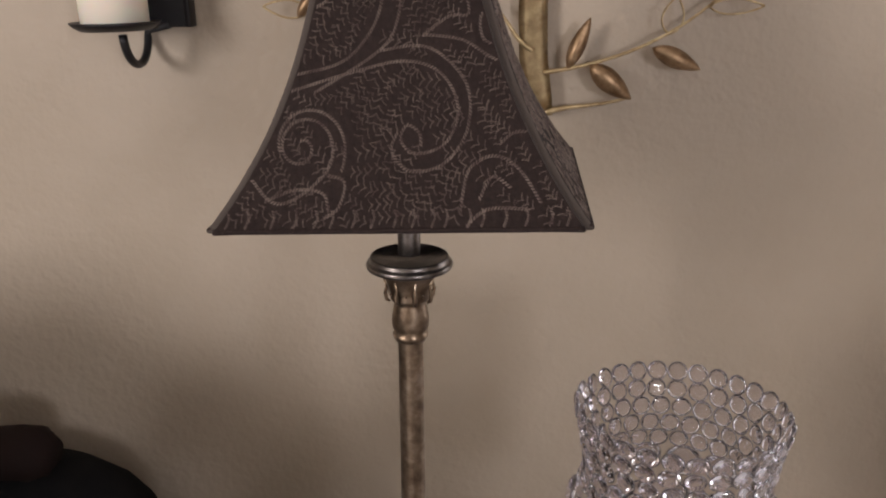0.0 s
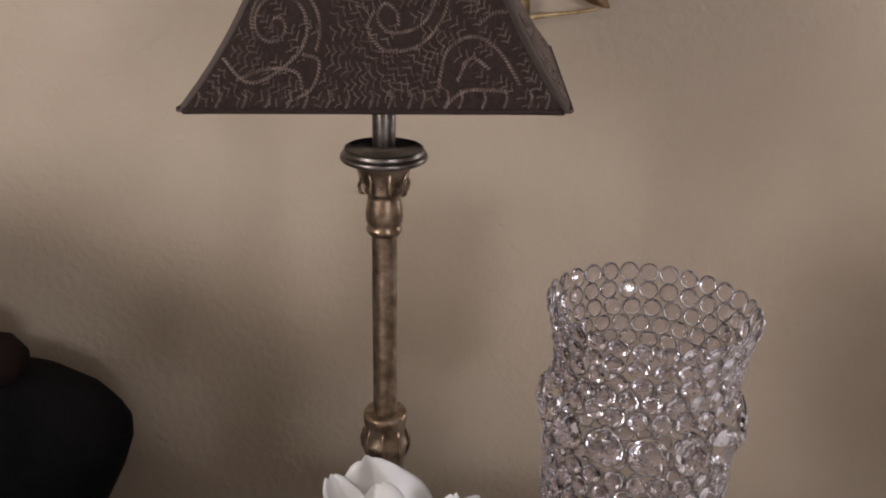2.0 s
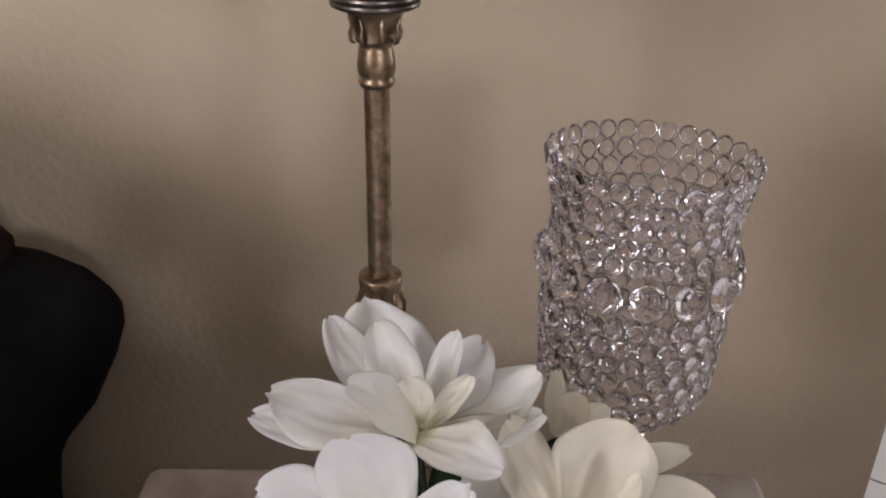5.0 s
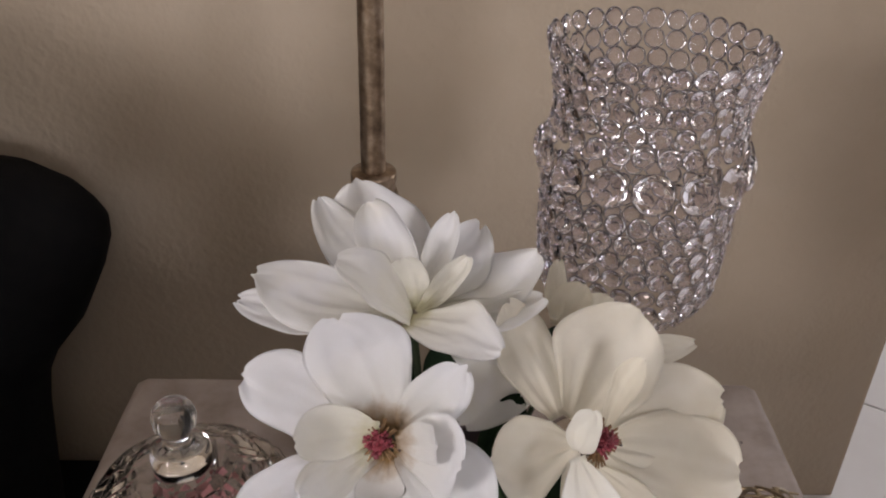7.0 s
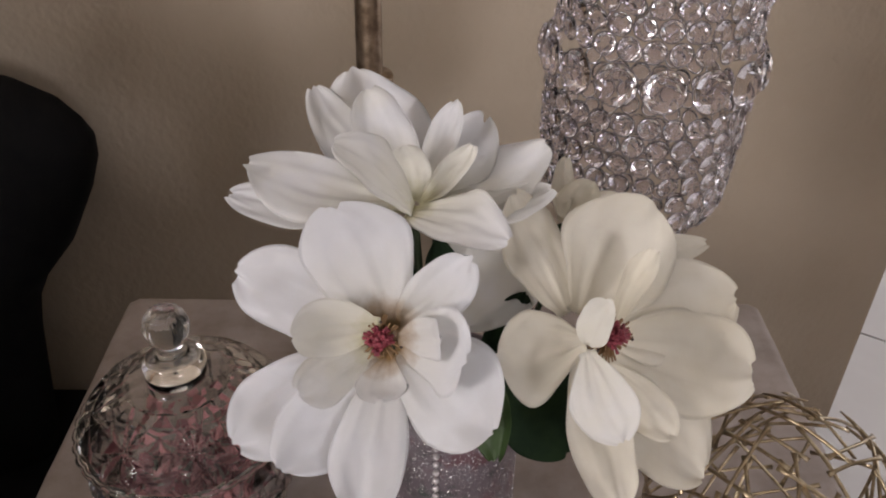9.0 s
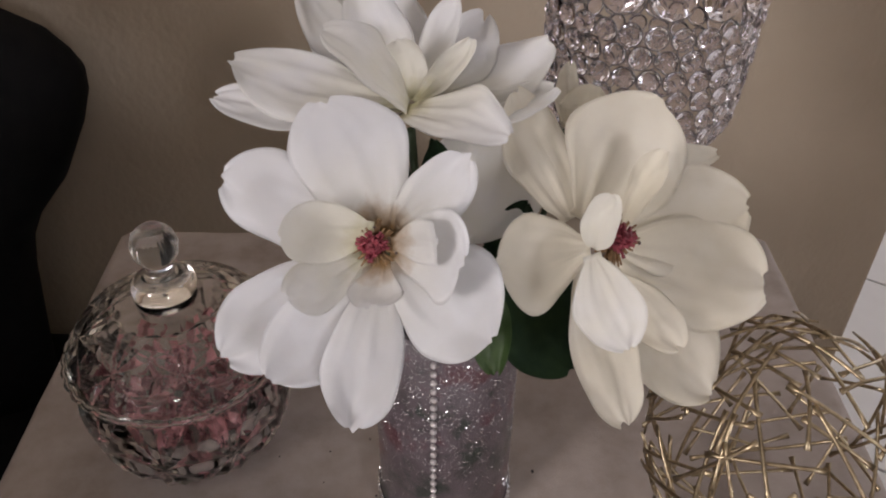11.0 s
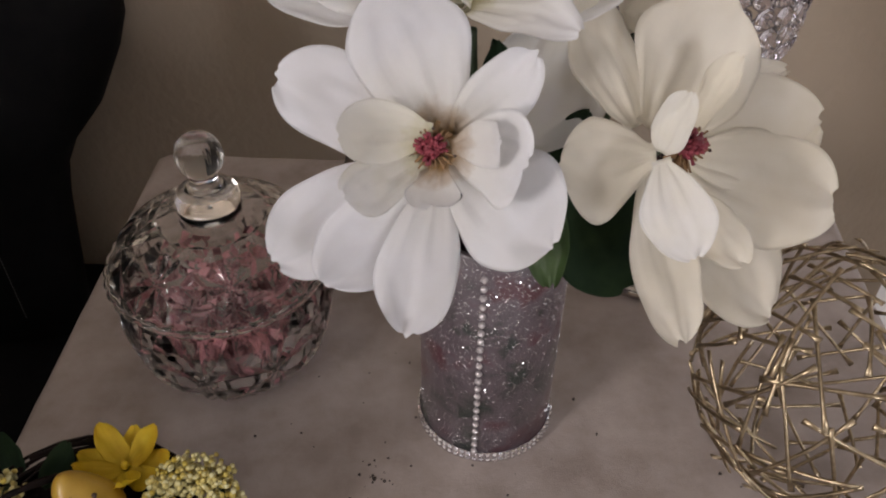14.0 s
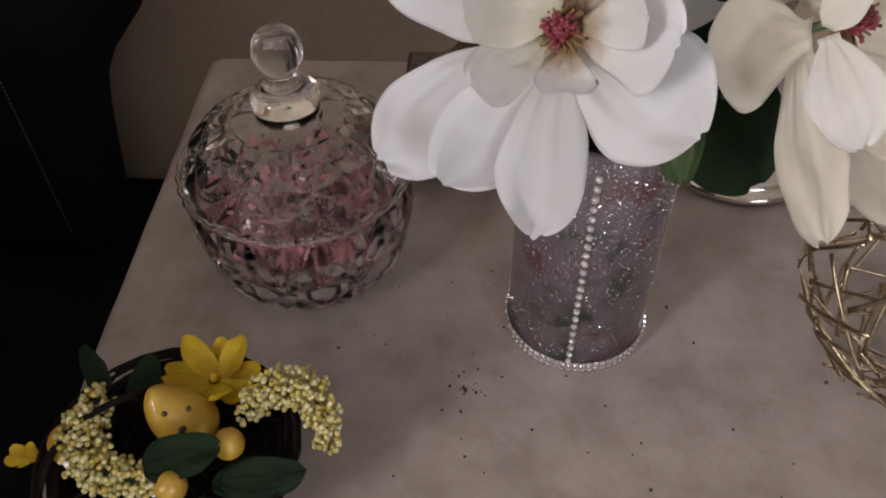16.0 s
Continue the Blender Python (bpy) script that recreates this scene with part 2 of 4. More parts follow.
def lathe(bm, profile, n=40, centre=(0, 0), wave=None, close=False, stagger=0.0):
    """Turns (radius, height) pairs about the upright axis. wave(angle, r, z, i) gives the radius."""
    rings = []
    for i, (r, z) in enumerate(profile):
        if r < 1e-6:
            rings.append([bm.verts.new((*centre, z))])
            continue
        ring = []
        for k in range(n):
            a = 2 * math.pi * (k + stagger * (i % 2)) / n
            q = wave(a, r, z, i) if wave else r
            ring.append(bm.verts.new((centre[0] + q * math.cos(a), centre[1] + q * math.sin(a), z)))
        rings.append(ring)
    if close:
        rings.append(rings[0])
    for a, b in zip(rings, rings[1:]):
        for k in range(n):
            j = (k + 1) % n
            if len(a) == 1 and len(b) == 1:
                continue
            if len(a) == 1:
                bm.faces.new((a[0], b[j], b[k]))
            elif len(b) == 1:
                bm.faces.new((a[k], a[j], b[0]))
            else:
                bm.faces.new((a[k], a[j], b[j], b[k]))
    return bm


def tube(bm, pts, radius, n=8, cap=True, mat_index=0):
    """A tube along points; radius is a number or one for each point."""
    pts = [Vector(p) for p in pts]
    rad = radius if isinstance(radius, (list, tuple)) else [radius] * len(pts)
    rings, side = [], None
    for i, p in enumerate(pts):
        d = (pts[min(i + 1, len(pts) - 1)] - pts[max(i - 1, 0)]).normalized()
        if side is None:
            side = d.orthogonal().normalized()
        side = (side - d * side.dot(d)).normalized()
        up = d.cross(side)
        rings.append([bm.verts.new(p + rad[i] * (math.cos(2 * math.pi * k / n) * side + math.sin(2 * math.pi * k / n) * up)) for k in range(n)])
    made = []
    for a, b in zip(rings, rings[1:]):
        for k in range(n):
            made.append(bm.faces.new((a[k], a[(k + 1) % n], b[(k + 1) % n], b[k])))
    if cap:
        made.append(bm.faces.new(rings[0][::-1]))
        made.append(bm.faces.new(rings[-1]))
    for f in made:
        f.material_index = mat_index
    return bm


def bezier(a, b, c, d, n=12):
    a, b, c, d = map(Vector, (a, b, c, d))
    out = []
    for i in range(n + 1):
        t = i / n
        out.append((1 - t) ** 3 * a + 3 * (1 - t) ** 2 * t * b + 3 * (1 - t) * t * t * c + t ** 3 * d)
    return out


def arc(centre, r, a0, a1, n=16, plane="xz"):
    out = []
    for i in range(n + 1):
        a = radians(a0 + (a1 - a0) * i / n)
        u, v = r * math.cos(a), r * math.sin(a)
        out.append(Vector(centre) + (Vector((u, 0, v)) if plane == "xz" else Vector((u, v, 0))))
    return out


def ball(bm, centre, r, sub=2, squash=(1, 1, 1)):
    res = bmesh.ops.create_icosphere(bm, subdivisions=sub, radius=r)
    for v in res["verts"]:
        v.co = Vector(centre) + Vector([c * s for c, s in zip(v.co, squash)])
    return bm


# ---- setting ----
WALL_Y = 1.20


def slab(name, lo, hi, material, label, category, bevel=0.0):
    ob = new(name, to_mesh(name, box(bmesh.new(), lo, hi, bevel), material, False))
    return tagged(ob, label, category, kind="structure")


slab("wall_north", (-2.1, WALL_Y, FLOOR), (0.786, WALL_Y + 0.12, 2.6), M_WALL, "warm beige painted wall with orange peel texture", "wall", 0.004)
slab("wall_north_return", (0.67, WALL_Y + 0.12, FLOOR), (0.786, 2.6, 2.6), M_WALL, "beige painted return of the wall", "wall")
slab("wall_far", (0.67, 2.6, FLOOR), (2.7, 2.7, 2.6), M_WALL, "beige painted wall further back", "wall")


def wall_of(name, boxes, label):
    bm = bmesh.new()
    for lo, hi in boxes:
        box(bm, lo, hi)
    return tagged(new(name, to_mesh(name, bm, M_WALL, False)), label, "wall", kind="structure")


wall_of("wall_east", (((2.6, -3.1, FLOOR), (2.7, 1.5, 2.6)), ((2.6, 2.4, FLOOR), (2.7, 2.6, 2.6)), ((2.6, 1.5, 2.15), (2.7, 2.4, 2.6))), "beige painted side wall with a door opening")
wall_of("wall_west", (((-2.1, -3.1, FLOOR), (-2.0, -1.8, 2.6)), ((-2.1, -1.1, FLOOR), (-2.0, WALL_Y, 2.6)),
                      ((-2.1, -1.8, FLOOR), (-2.0, -1.1, 1.48)), ((-2.1, -1.8, 2.32), (-2.0, -1.1, 2.6))), "beige painted wall with a window opening")
wall_of("wall_south", (((-2.0, -3.1, FLOOR), (1.35, -3.0, 2.6)), ((2.45, -3.1, FLOOR), (2.6, -3.0, 2.6)), ((1.35, -3.1, 2.3), (2.45, -3.0, 2.6))), "beige painted wall with an opening at the added fill lamp")
# unseen block, keeps the fill lamp off the wall's lower right
slab("fill_light_block", (1.13, -0.72, FLOOR), (2.6, -0.60, 1.36), M_WALL, "unseen low block that shadows the lower right of the wall", "wall", 0.004)
floor = slab("floor", (-2.1, -3.1, FLOOR - 0.1), (2.7, 2.7, FLOOR - 0.003), M_GROUT, "glossy white floor tiles laid diagonally with thin grey joints", "floor")
slab("ceiling", (-2.1, -3.1, 2.6), (2.7, 2.7, 2.7), M_CEIL, "off-white painted ceiling", "ceiling")

# white tiles, laid at a slant to the walls
TS, TA, GAP = 0.47, radians(-32), 0.0045
def tile_bm():
    return box(bmesh.new(), (GAP / 2, GAP / 2, -0.004), (TS - GAP / 2, TS - GAP / 2, 0.0), 0.0012, 1)


tile_mesh = to_mesh("tile", tile_bm(), M_TILE, False)
EDGES = (((-2.0, 0, 0), (-1, 0, 0)), ((2.6, 0, 0), (1, 0, 0)), ((0, -3.0, 0), (0, -1, 0)), ((0, 2.6, 0), (0, 1, 0)))
for i in range(-12, 12):
    for k in range(-13, 9):
        m = Matrix.Translation((0, 0, FLOOR)) @ Matrix.Rotation(TA, 4, "Z") @ Matrix.Translation((-0.17 + i * TS, 1.72 + k * TS, 0))
        corners = [m @ Vector((x, y, 0)) for x in (0, TS) for y in (0, TS)]
        past = [sum((c - Vector(p)).dot(Vector(n)) > 0 for c in corners) for p, n in EDGES]
        if max(past) == 4 or all(c.x < 0.67 and c.y > WALL_Y for c in corners):
            continue
        me = tile_mesh
        if max(past):                    # cut along the walls
            bm = tile_bm()
            for p, n in EDGES:
                q = m.inverted() @ Vector(p)
                way = m.inverted().to_3x3() @ Vector(n)
                bmesh.ops.bisect_plane(bm, geom=bm.verts[:] + bm.edges[:] + bm.faces[:], plane_co=q, plane_no=way, clear_outer=True)
            if len(bm.faces) < 3:
                bm.free()
                continue
            me = to_mesh("tile", bm, M_TILE, False)
        ob = new("tile", me)
        ob.parent = floor
        ob.matrix_local = m

# ---- table ----
X0, X1, Y0, Y1 = -0.219, 0.438, 0.27, 0.858
table = thing("side_table", "square side table covered with a pale greige cloth", "table", ((X0 + X1) / 2, (Y0 + Y1) / 2, 0))
hx, hy = (X1 - X0) / 2, (Y1 - Y0) / 2
bm = box(bmesh.new(), (-hx + 0.012, -hy + 0.012, TOP - 0.035), (hx - 0.012, hy - 0.012, TOP - 0.004), 0.01)
part("tabletop", bm, M_DARKBROWN, table, "dark wooden top under the cloth")
for sx in (-1, 1):
    for sy in (-1, 1):
        bm = box(bmesh.new(), (sx * (hx - 0.05) - 0.025, sy * (hy - 0.05) - 0.025, FLOOR), (sx * (hx - 0.05) + 0.025, sy * (hy - 0.05) + 0.025, TOP - 0.035), 0.004)
        part("leg", bm, M_DARKBROWN, table)


def table_cover():
    """Cloth: a gently uneven sheet over the top that rolls over a soft edge and hangs in shallow folds."""
    bm = bmesh.new()
    n, r = 240, 0.012
    rings = []

    def outline(k, grow, corner):
        # rounded square, walked by angle
        a = 2 * math.pi * (k + 0.5) / n
        c, s = math.cos(a), math.sin(a)
        p = 70
        q = (abs(c) ** p + abs(s) ** p) ** (-1 / p)
        return c * q * (hx + grow), s * q * (hy + grow)

    for f in (0.02, 0.12, 0.22, 0.32, 0.42, 0.52, 0.62, 0.72, 0.82, 0.9):
        ring = []
        for k in range(n):
            x, y = outline(k, -r, 0.03)
            x, y = x * f, y * f
            ring.append(bm.verts.new((x, y, TOP + 0.0006 * noise.noise((x * 14, y * 14, 3)) - 0.0004)))
        rings.append(ring)
    for g, dz in ((-r, 0), (-r * 0.6, -0.0015), (-r * 0.25, -0.0045), (0, -r), (0.001, -0.04), (0.002, -0.09), (0.004, -0.16), (0.006, -0.24), (0.007, -0.30)):
        ring = []
        for k in range(n):
            x, y = outline(k, g, 0.03)
            fold = 0.010 * max(0, -dz - 0.02) / 0.28 * math.sin(k * 2 * math.pi / n * 22 + 2 * noise.noise((x * 6, y * 6, 0)))
            l = math.hypot(x, y)
            wob = 0.0015 * noise.noise((x * 25, y * 25, 7))
            ring.append(bm.verts.new((x * (1 + (fold + wob) / l), y * (1 + (fold + wob) / l), TOP + dz + (0 if dz < -0.001 else 0))))
        rings.append(ring)
    bm.faces.new(rings[0])
    for a, b in zip(rings, rings[1:]):
        for k in range(n):
            bm.faces.new((a[k], b[k], b[(k + 1) % n], a[(k + 1) % n]))
    bmesh.ops.recalc_face_normals(bm, faces=bm.faces)
    return bm


cover = part("tablecloth", table_cover(), M_CLOTH)
cover.location = table.location
tagged(cover, "pale greige felted cloth draped over the side table", "tablecloth")

# crumbs of soil on the cloth
bm = bmesh.new()
rnd = random.Random(5)
spots = [(0.035, 0.487, 0.010, 22), (-0.03, 0.52, 0.02, 4), (0.12, 0.50, 0.05, 10), (0.20, 0.52, 0.06, 10), (0.02, 0.55, 0.08, 14), (0.10, 0.42, 0.10, 16), (0.36, 0.72, 0.05, 7)]
for cx, cy, s, k in spots:
    for _ in range(k):
        r = rnd.uniform(0.0004, 0.0013)
        ball(bm, (rnd.gauss(cx, s), rnd.gauss(cy, s), TOP + 0.0008), r, 1, (1, rnd.uniform(0.6, 1.6), 0.6))
tagged(part("soil_crumbs", bm, M_CRUMB), "tiny dark soil crumbs scattered on the cloth", "crumbs", kind="stuff")

# ---- table lamp ----
LX, LY = 0.0515, 0.783
lamp = thing("table_lamp", "antique bronze buffet lamp with a dark paisley square shade", "lamp", (LX - 0.008, LY, TOP))
lamp.rotation_euler = (0, radians(1.0), 0)
bm = box(bmesh.new(), (-0.070, -0.098, 0.0), (0.070, 0.060, 0.016), 0.004)
part("base_plate", bm, M_DISC, lamp)
bm = lathe(bmesh.new(), [(0.058, 0.0155), (0.058, 0.022), (0.054, 0.030), (0.047, 0.035), (0.036, 0.044), (0.026, 0.058), (0.022, 0.075), (0.024, 0.090), (0.020, 0.10), (0.0095, 0.104)])
part("base_dome", bm, M_BRONZE, lamp)
bm = lathe(bmesh.new(), [(0.0104, 0.10), (0.0104, 0.20), (0.0102, 0.30), (0.0100, 0.445)], 28)
part("pole", bm, M_BRONZE, lamp, "streaky bronze pole")
bm = lathe(bmesh.new(), [(0.0098, 0.281), (0.0178, 0.2805), (0.0187, 0.278), (0.0187, 0.272), (0.0176, 0.269), (0.0174, 0.258), (0.0196, 0.254), (0.0203, 0.249), (0.0186, 0.244),
                         (0.0160, 0.230), (0.0150, 0.215), (0.0170, 0.200), (0.0098, 0.196)], 40)
collar = part("collar", bm, M_BRONZE, lamp)
bm = bmesh.new()
for k in range(8):
    a = k * math.pi / 4
    p = [(q * math.cos(a), q * math.sin(a), z) for q, z in ((0.0172, 0.268), (0.0182, 0.262), (0.0206, 0.253), (0.0200, 0.244), (0.0175, 0.236))]
    tube(bm, p, [0.0007, 0.0014, 0.0016, 0.0013, 0.0007], 6)
part("leaf_ornament", bm, M_BRONZE, collar)
bm = lathe(bmesh.new(), [(0.0096, 0.4435), (0.0125, 0.4444), (0.0140, 0.4471), (0.0140, 0.4498), (0.0125, 0.4516), (0.0142, 0.4552), (0.0147, 0.4606), (0.0140, 0.4669), (0.0128, 0.4741), (0.0125, 0.4777),
                         (0.0150, 0.4786), (0.0158, 0.4808), (0.0150, 0.4831), (0.0165, 0.4885), (0.0185, 0.4948), (0.0215, 0.5002), (0.0262, 0.5033), (0.0262, 0.5047)], 40)
capital = part("capital", bm, M_BRONZE, lamp)
bm = bmesh.new()
for k in range(8):
    a = (k + 0.4) * math.pi / 4
    p = [(q * math.cos(a), q * math.sin(a), z) for q, z in ((0.0158, 0.4777), (0.0185, 0.4795), (0.0195, 0.4849), (0.0182, 0.4903), (0.0205, 0.4975))]
    tube(bm, p, [0.0010, 0.0016, 0.0015, 0.0011, 0.0007], 6)
    b = a + math.pi / 8
    ball(bm, (0.0178 * math.cos(b), 0.0178 * math.sin(b), 0.4855), 0.0012, 1)
part("acanthus_leaf", bm, M_BRONZE, capital)
bm = lathe(bmesh.new(), [(0.0, 0.5042), (0.0300, 0.5036), (0.0328, 0.5050), (0.0335, 0.5072), (0.0325, 0.5094), (0.0305, 0.5101), (0.0306, 0.5118), (0.0300, 0.5138), (0.0290, 0.5141), (0.0282, 0.5124), (0.0, 0.5118)], 56)
part("drip_disc", bm, M_DISC, lamp, "dark bronze dished disc")
bm = lathe(bmesh.new(), [(0.0085, 0.515), (0.0088, 0.52), (0.0088, 0.60), (0.0065, 0.601), (0.0065, 0.62), (0.0, 0.622)], 24)
part("socket_tube", bm, M_DISC, lamp)

# shade: square bell with cut corners
SH_Z, SH_H, HALF, CUT = 0.5670, 0.235, 0.1185, 0.0055
SHC, SHS, SHX = math.cos(radians(1.5)), math.sin(radians(1.5)), 0.0157
SHY = 0.017                    # the shade sits a little back on its pole


def shade_half(v):
    """Half width of a face at height v (0 to 1)."""
    h = v * SH_H
    return 0.030 + (HALF - 0.030) * math.exp(-h / 0.115) - 0.004 * v


def face_point(face, u, v, out=0.0):
    """A point of one of four faces; u from -1 to 1, v from 0 to 1."""
    w = shade_half(v)
    d = w + CUT + out
    x, y = u * w, -d
    c, s = [(1, 0), (0, 1), (-1, 0), (0, -1)][face]
    x, y = x * c - y * s, x * s + y * c
    return Vector((x * SHC + y * SHS + SHX, -x * SHS + y * SHC + SHY, SH_Z + v * SH_H))


shade = part("shade", bmesh.new(), M_SHADE, lamp, "dark brown woven shade with raised paisley scrolls")
shade.rotation_euler = (0, radians(-1.9), 0)
hem = Vector((SHX + shade_half(0), SHY, SH_Z))       # tilted about this corner of the hem
shade.location = Matrix.Rotation(radians(-1.0), 3, "Y") @ hem - Matrix.Rotation(radians(-1.9), 3, "Y") @ hem
bm = bmesh.new()
NV, NU = 26, 14
panels = [[[bm.verts.new(face_point(fc, -1 + 2 * i / NU, j / NV)) for i in range(NU + 1)] for j in range(NV + 1)] for fc in range(4)]
for g in panels:
    for j in range(NV):
        for i in range(NU):
            bm.faces.new((g[j][i], g[j][i + 1], g[j + 1][i + 1], g[j + 1][i]))
for fc in range(4):                      # plain strips folded inwards in the cut corners
    g, h = panels[fc], panels[(fc + 1) % 4]
    fold = []
    for j in range(NV + 1):
        m = (g[j][NU].co + h[j][0].co) / 2
        fold.append(bm.verts.new(m + Vector((-m.x, SHY - m.y, 0)).normalized() * 0.003))
    for j in range(NV):
        for q in ((g[j][NU], fold[j], fold[j + 1], g[j + 1][NU]), (fold[j], h[j][0], h[j + 1][0], fold[j + 1])):
            bm.faces.new(q).material_index = 1
bm.to_mesh(shade.data)
shade.data.materials.append(M_SHADE_PLAIN)
bm.free()
mod = shade.modifiers.new("thickness", "SOLIDIFY")
mod.thickness, mod.offset = 0.0018, -1
for fc in range(4):
    bm = bmesh.new()
    tube(bm, [face_point(fc, -1 + 2 * i / 30, 0.004 + 0.0015 * math.sin(i * 2.3), -0.0008) for i in range(31)], 0.0018, 6)
    part("piping", bm, M_SHADE, shade, smooth=True)


def stitches(bm, fc, pts, width=0.0022, gap=0.0017):
    """Slanting raised stitches along a line drawn in metres on a face: (across, height)."""
    acc, prev = 0.0, None
    for a, b in zip(pts, pts[1:]):
        d = math.hypot(b[0] - a[0], b[1] - a[1])
        if d < 1e-7:
            continue
        tx, ty = (b[0] - a[0]) / d, (b[1] - a[1]) / d
        while acc < d:
            x, y = a[0] + tx * acc, a[1] + ty * acc
            acc += gap
            v = y / SH_H
            if not 0.012 < v < 0.99:
                continue
            w = shade_half(v)
            if abs(x) > w * 0.985:
                continue
            sx, sy = -ty * 0.8 + tx * 0.55, tx * 0.8 + ty * 0.55
            q = []
            for e, f, o in ((-1, -0.3, 0.0002), (1, -0.3, 0.0002), (1, 0.3, 0.0002), (-1, 0.3, 0.0002), (0, 0, 0.0011)):
                px, py = x + sx * e * width / 2 + tx * f * gap, y + sy * e * width / 2 + ty * f * gap
                vv = min(max(py / SH_H, 0.0), 1.0)
                q.append(bm.verts.new(face_point(fc, px / shade_half(vv), vv, o)))
            for k in range(4):
                bm.faces.new((q[k], q[(k + 1) % 4], q[4]))
        acc -= d


def spiral(cx, cy, r0, r1, a0, turns, n=60, tail=None):
    pts = []
    for i in range(n + 1):
        t = i / n
        a = radians(a0) + turns * 2 * math.pi * t
        r = r0 + (r1 - r0) * t ** 1.25
        pts.append((cx + r * math.cos(a), cy + r * math.sin(a)))
    if tail:
        x0, y0 = pts[-1]
        dx, dy = pts[-1][0] - pts[-2][0], pts[-1][1] - pts[-2][1]
        k = 0.04 / max(math.hypot(dx, dy), 1e-6)
        p = bezier((x0, y0, 0), (x0 + dx * k, y0 + dy * k, 0), (tail[0], tail[1], 0), (tail[2], tail[3], 0), 24)
        pts += [(q.x, q.y) for q in p[1:]]
    return pts


def sprig(x, y, a, n, size):
    out = []
    c, s = math.cos(a), math.sin(a)
    for i in range(n):
        px, py = x + c * i * size * 0.95, y + s * i * size * 0.95
        for sg in (-1, 1):
            b = a + sg * 2.2
            out.append([(px, py), (px + size * 0.55 * math.cos(b + sg * 0.2), py + size * 0.55 * math.sin(b + sg * 0.2)), (px + size * math.cos(b), py + size * math.sin(b))])
    return out


def embroidery(fc, seed, flip):
    bm = bmesh.new()
    r = random.Random(seed)
    def sweep(*p):
        """A smooth line through a few places on the face."""
        q = [p[0], *p, p[-1]]
        return [tuple(0.5 * (2 * b[e] + (c[e] - a[e]) * t + (2 * a[e] - 5 * b[e] + 4 * c[e] - d[e]) * t * t + (3 * b[e] - a[e] - 3 * c[e] + d[e]) * t ** 3) for e in (0, 1))
                for a, b, c, d in zip(q, q[1:], q[2:], q[3:]) for t in [k / 10 for k in range(11)]]

    scrolls = [
        spiral(-0.063, 0.049, 0.004, 0.0235, 100, -1.45, tail=(-0.085, 0.024, -0.100, 0.034)),   # curl low on the face
        spiral(-0.062, 0.050, 0.016, 0.030, 190, -0.62),
        sweep((-0.085, 0.018), (-0.066, 0.024), (-0.048, 0.022), (-0.044, 0.013)),
        sweep((-0.044, 0.032), (-0.034, 0.028), (-0.037, 0.014), (-0.046, 0.008)),
        sweep((-0.072, 0.083), (-0.030, 0.094), (0.004, 0.100), (0.028, 0.092), (0.039, 0.070), (0.031, 0.050), (0.012, 0.044), (0.002, 0.052), (0.006, 0.061), (0.014, 0.056), (0.015, 0.047)),
        sweep((-0.011, 0.107), (0.020, 0.108), (0.044, 0.086), (0.045, 0.058), (0.030, 0.038), (0.008, 0.034), (-0.004, 0.046), (0.000, 0.057)),
        sweep((-0.070, 0.093), (-0.036, 0.101), (-0.016, 0.122), (-0.010, 0.144), (-0.018, 0.160), (-0.034, 0.166)),
        sweep((-0.055, 0.082), (-0.011, 0.108), (0.001, 0.130), (0.001, 0.156), (-0.012, 0.176)),
        sweep((0.017, 0.116), (0.034, 0.127), (0.046, 0.128), (0.045, 0.144), (0.055, 0.152), (0.068, 0.148)),
        sweep((0.017, 0.116), (0.042, 0.112), (0.062, 0.100), (0.078, 0.096)),
        sweep((0.062, 0.132), (0.054, 0.126), (0.056, 0.112), (0.070, 0.106)),
        sweep((0.041, 0.012), (0.046, 0.034), (0.062, 0.042), (0.078, 0.034), (0.092, 0.014)),
        sweep((0.053, 0.018), (0.061, 0.030), (0.072, 0.024)),
        sweep((0.067, 0.050), (0.078, 0.056), (0.097, 0.050), (0.092, 0.040)),
        sweep((0.045, 0.003), (0.058, 0.012), (0.082, 0.012)),
        sweep((-0.040, 0.158), (-0.046, 0.140), (-0.056, 0.134)),
        sweep((-0.022, 0.200), (0.006, 0.196), (0.022, 0.180), (0.018, 0.168)),
    ]
    for s in scrolls:
        stitches(bm, fc, [(x * flip, y) for x, y in s], 0.0025, 0.0021)
    pts = [p for s in scrolls for p in s[::3]]
    y = 0.009
    while y < SH_H - 0.006:
        w = shade_half(y / SH_H) * 0.97
        x = -w + r.uniform(0, 0.006)
        while x < w:
            px, py = x + r.gauss(0, 0.0015), y + r.gauss(0, 0.0015)
            if min((px - p[0]) ** 2 + (py - p[1]) ** 2 for p in pts) > 0.0043 ** 2:
                for l in sprig(px * flip, py, 0.9 * math.sin(px * 45 + py * 30) + r.uniform(-0.35, 0.35), 3, r.uniform(0.0042, 0.0056)):
                    stitches(bm, fc, l, 0.0011, 0.0013)
            x += 0.0118
        y += 0.0088
    x = -0.11
    while x < 0.11:                       # short upright strokes along the lower edge
        stitches(bm, fc, [(x, 0.003), (x + 0.002, 0.008), (x + 0.0005, 0.013)], 0.0021, 0.0016)
        x += r.uniform(0.008, 0.017)
    return bm


for fc in range(4):
    e = part("embroidery", embroidery(fc, fc, 1 if fc % 2 == 0 else -1), M_STITCH, shade, "lighter taupe raised scroll stitching", False)
    tagged(e, kind="stuff")

# ---- wall tree of metal ----
AY = WALL_Y - 0.022
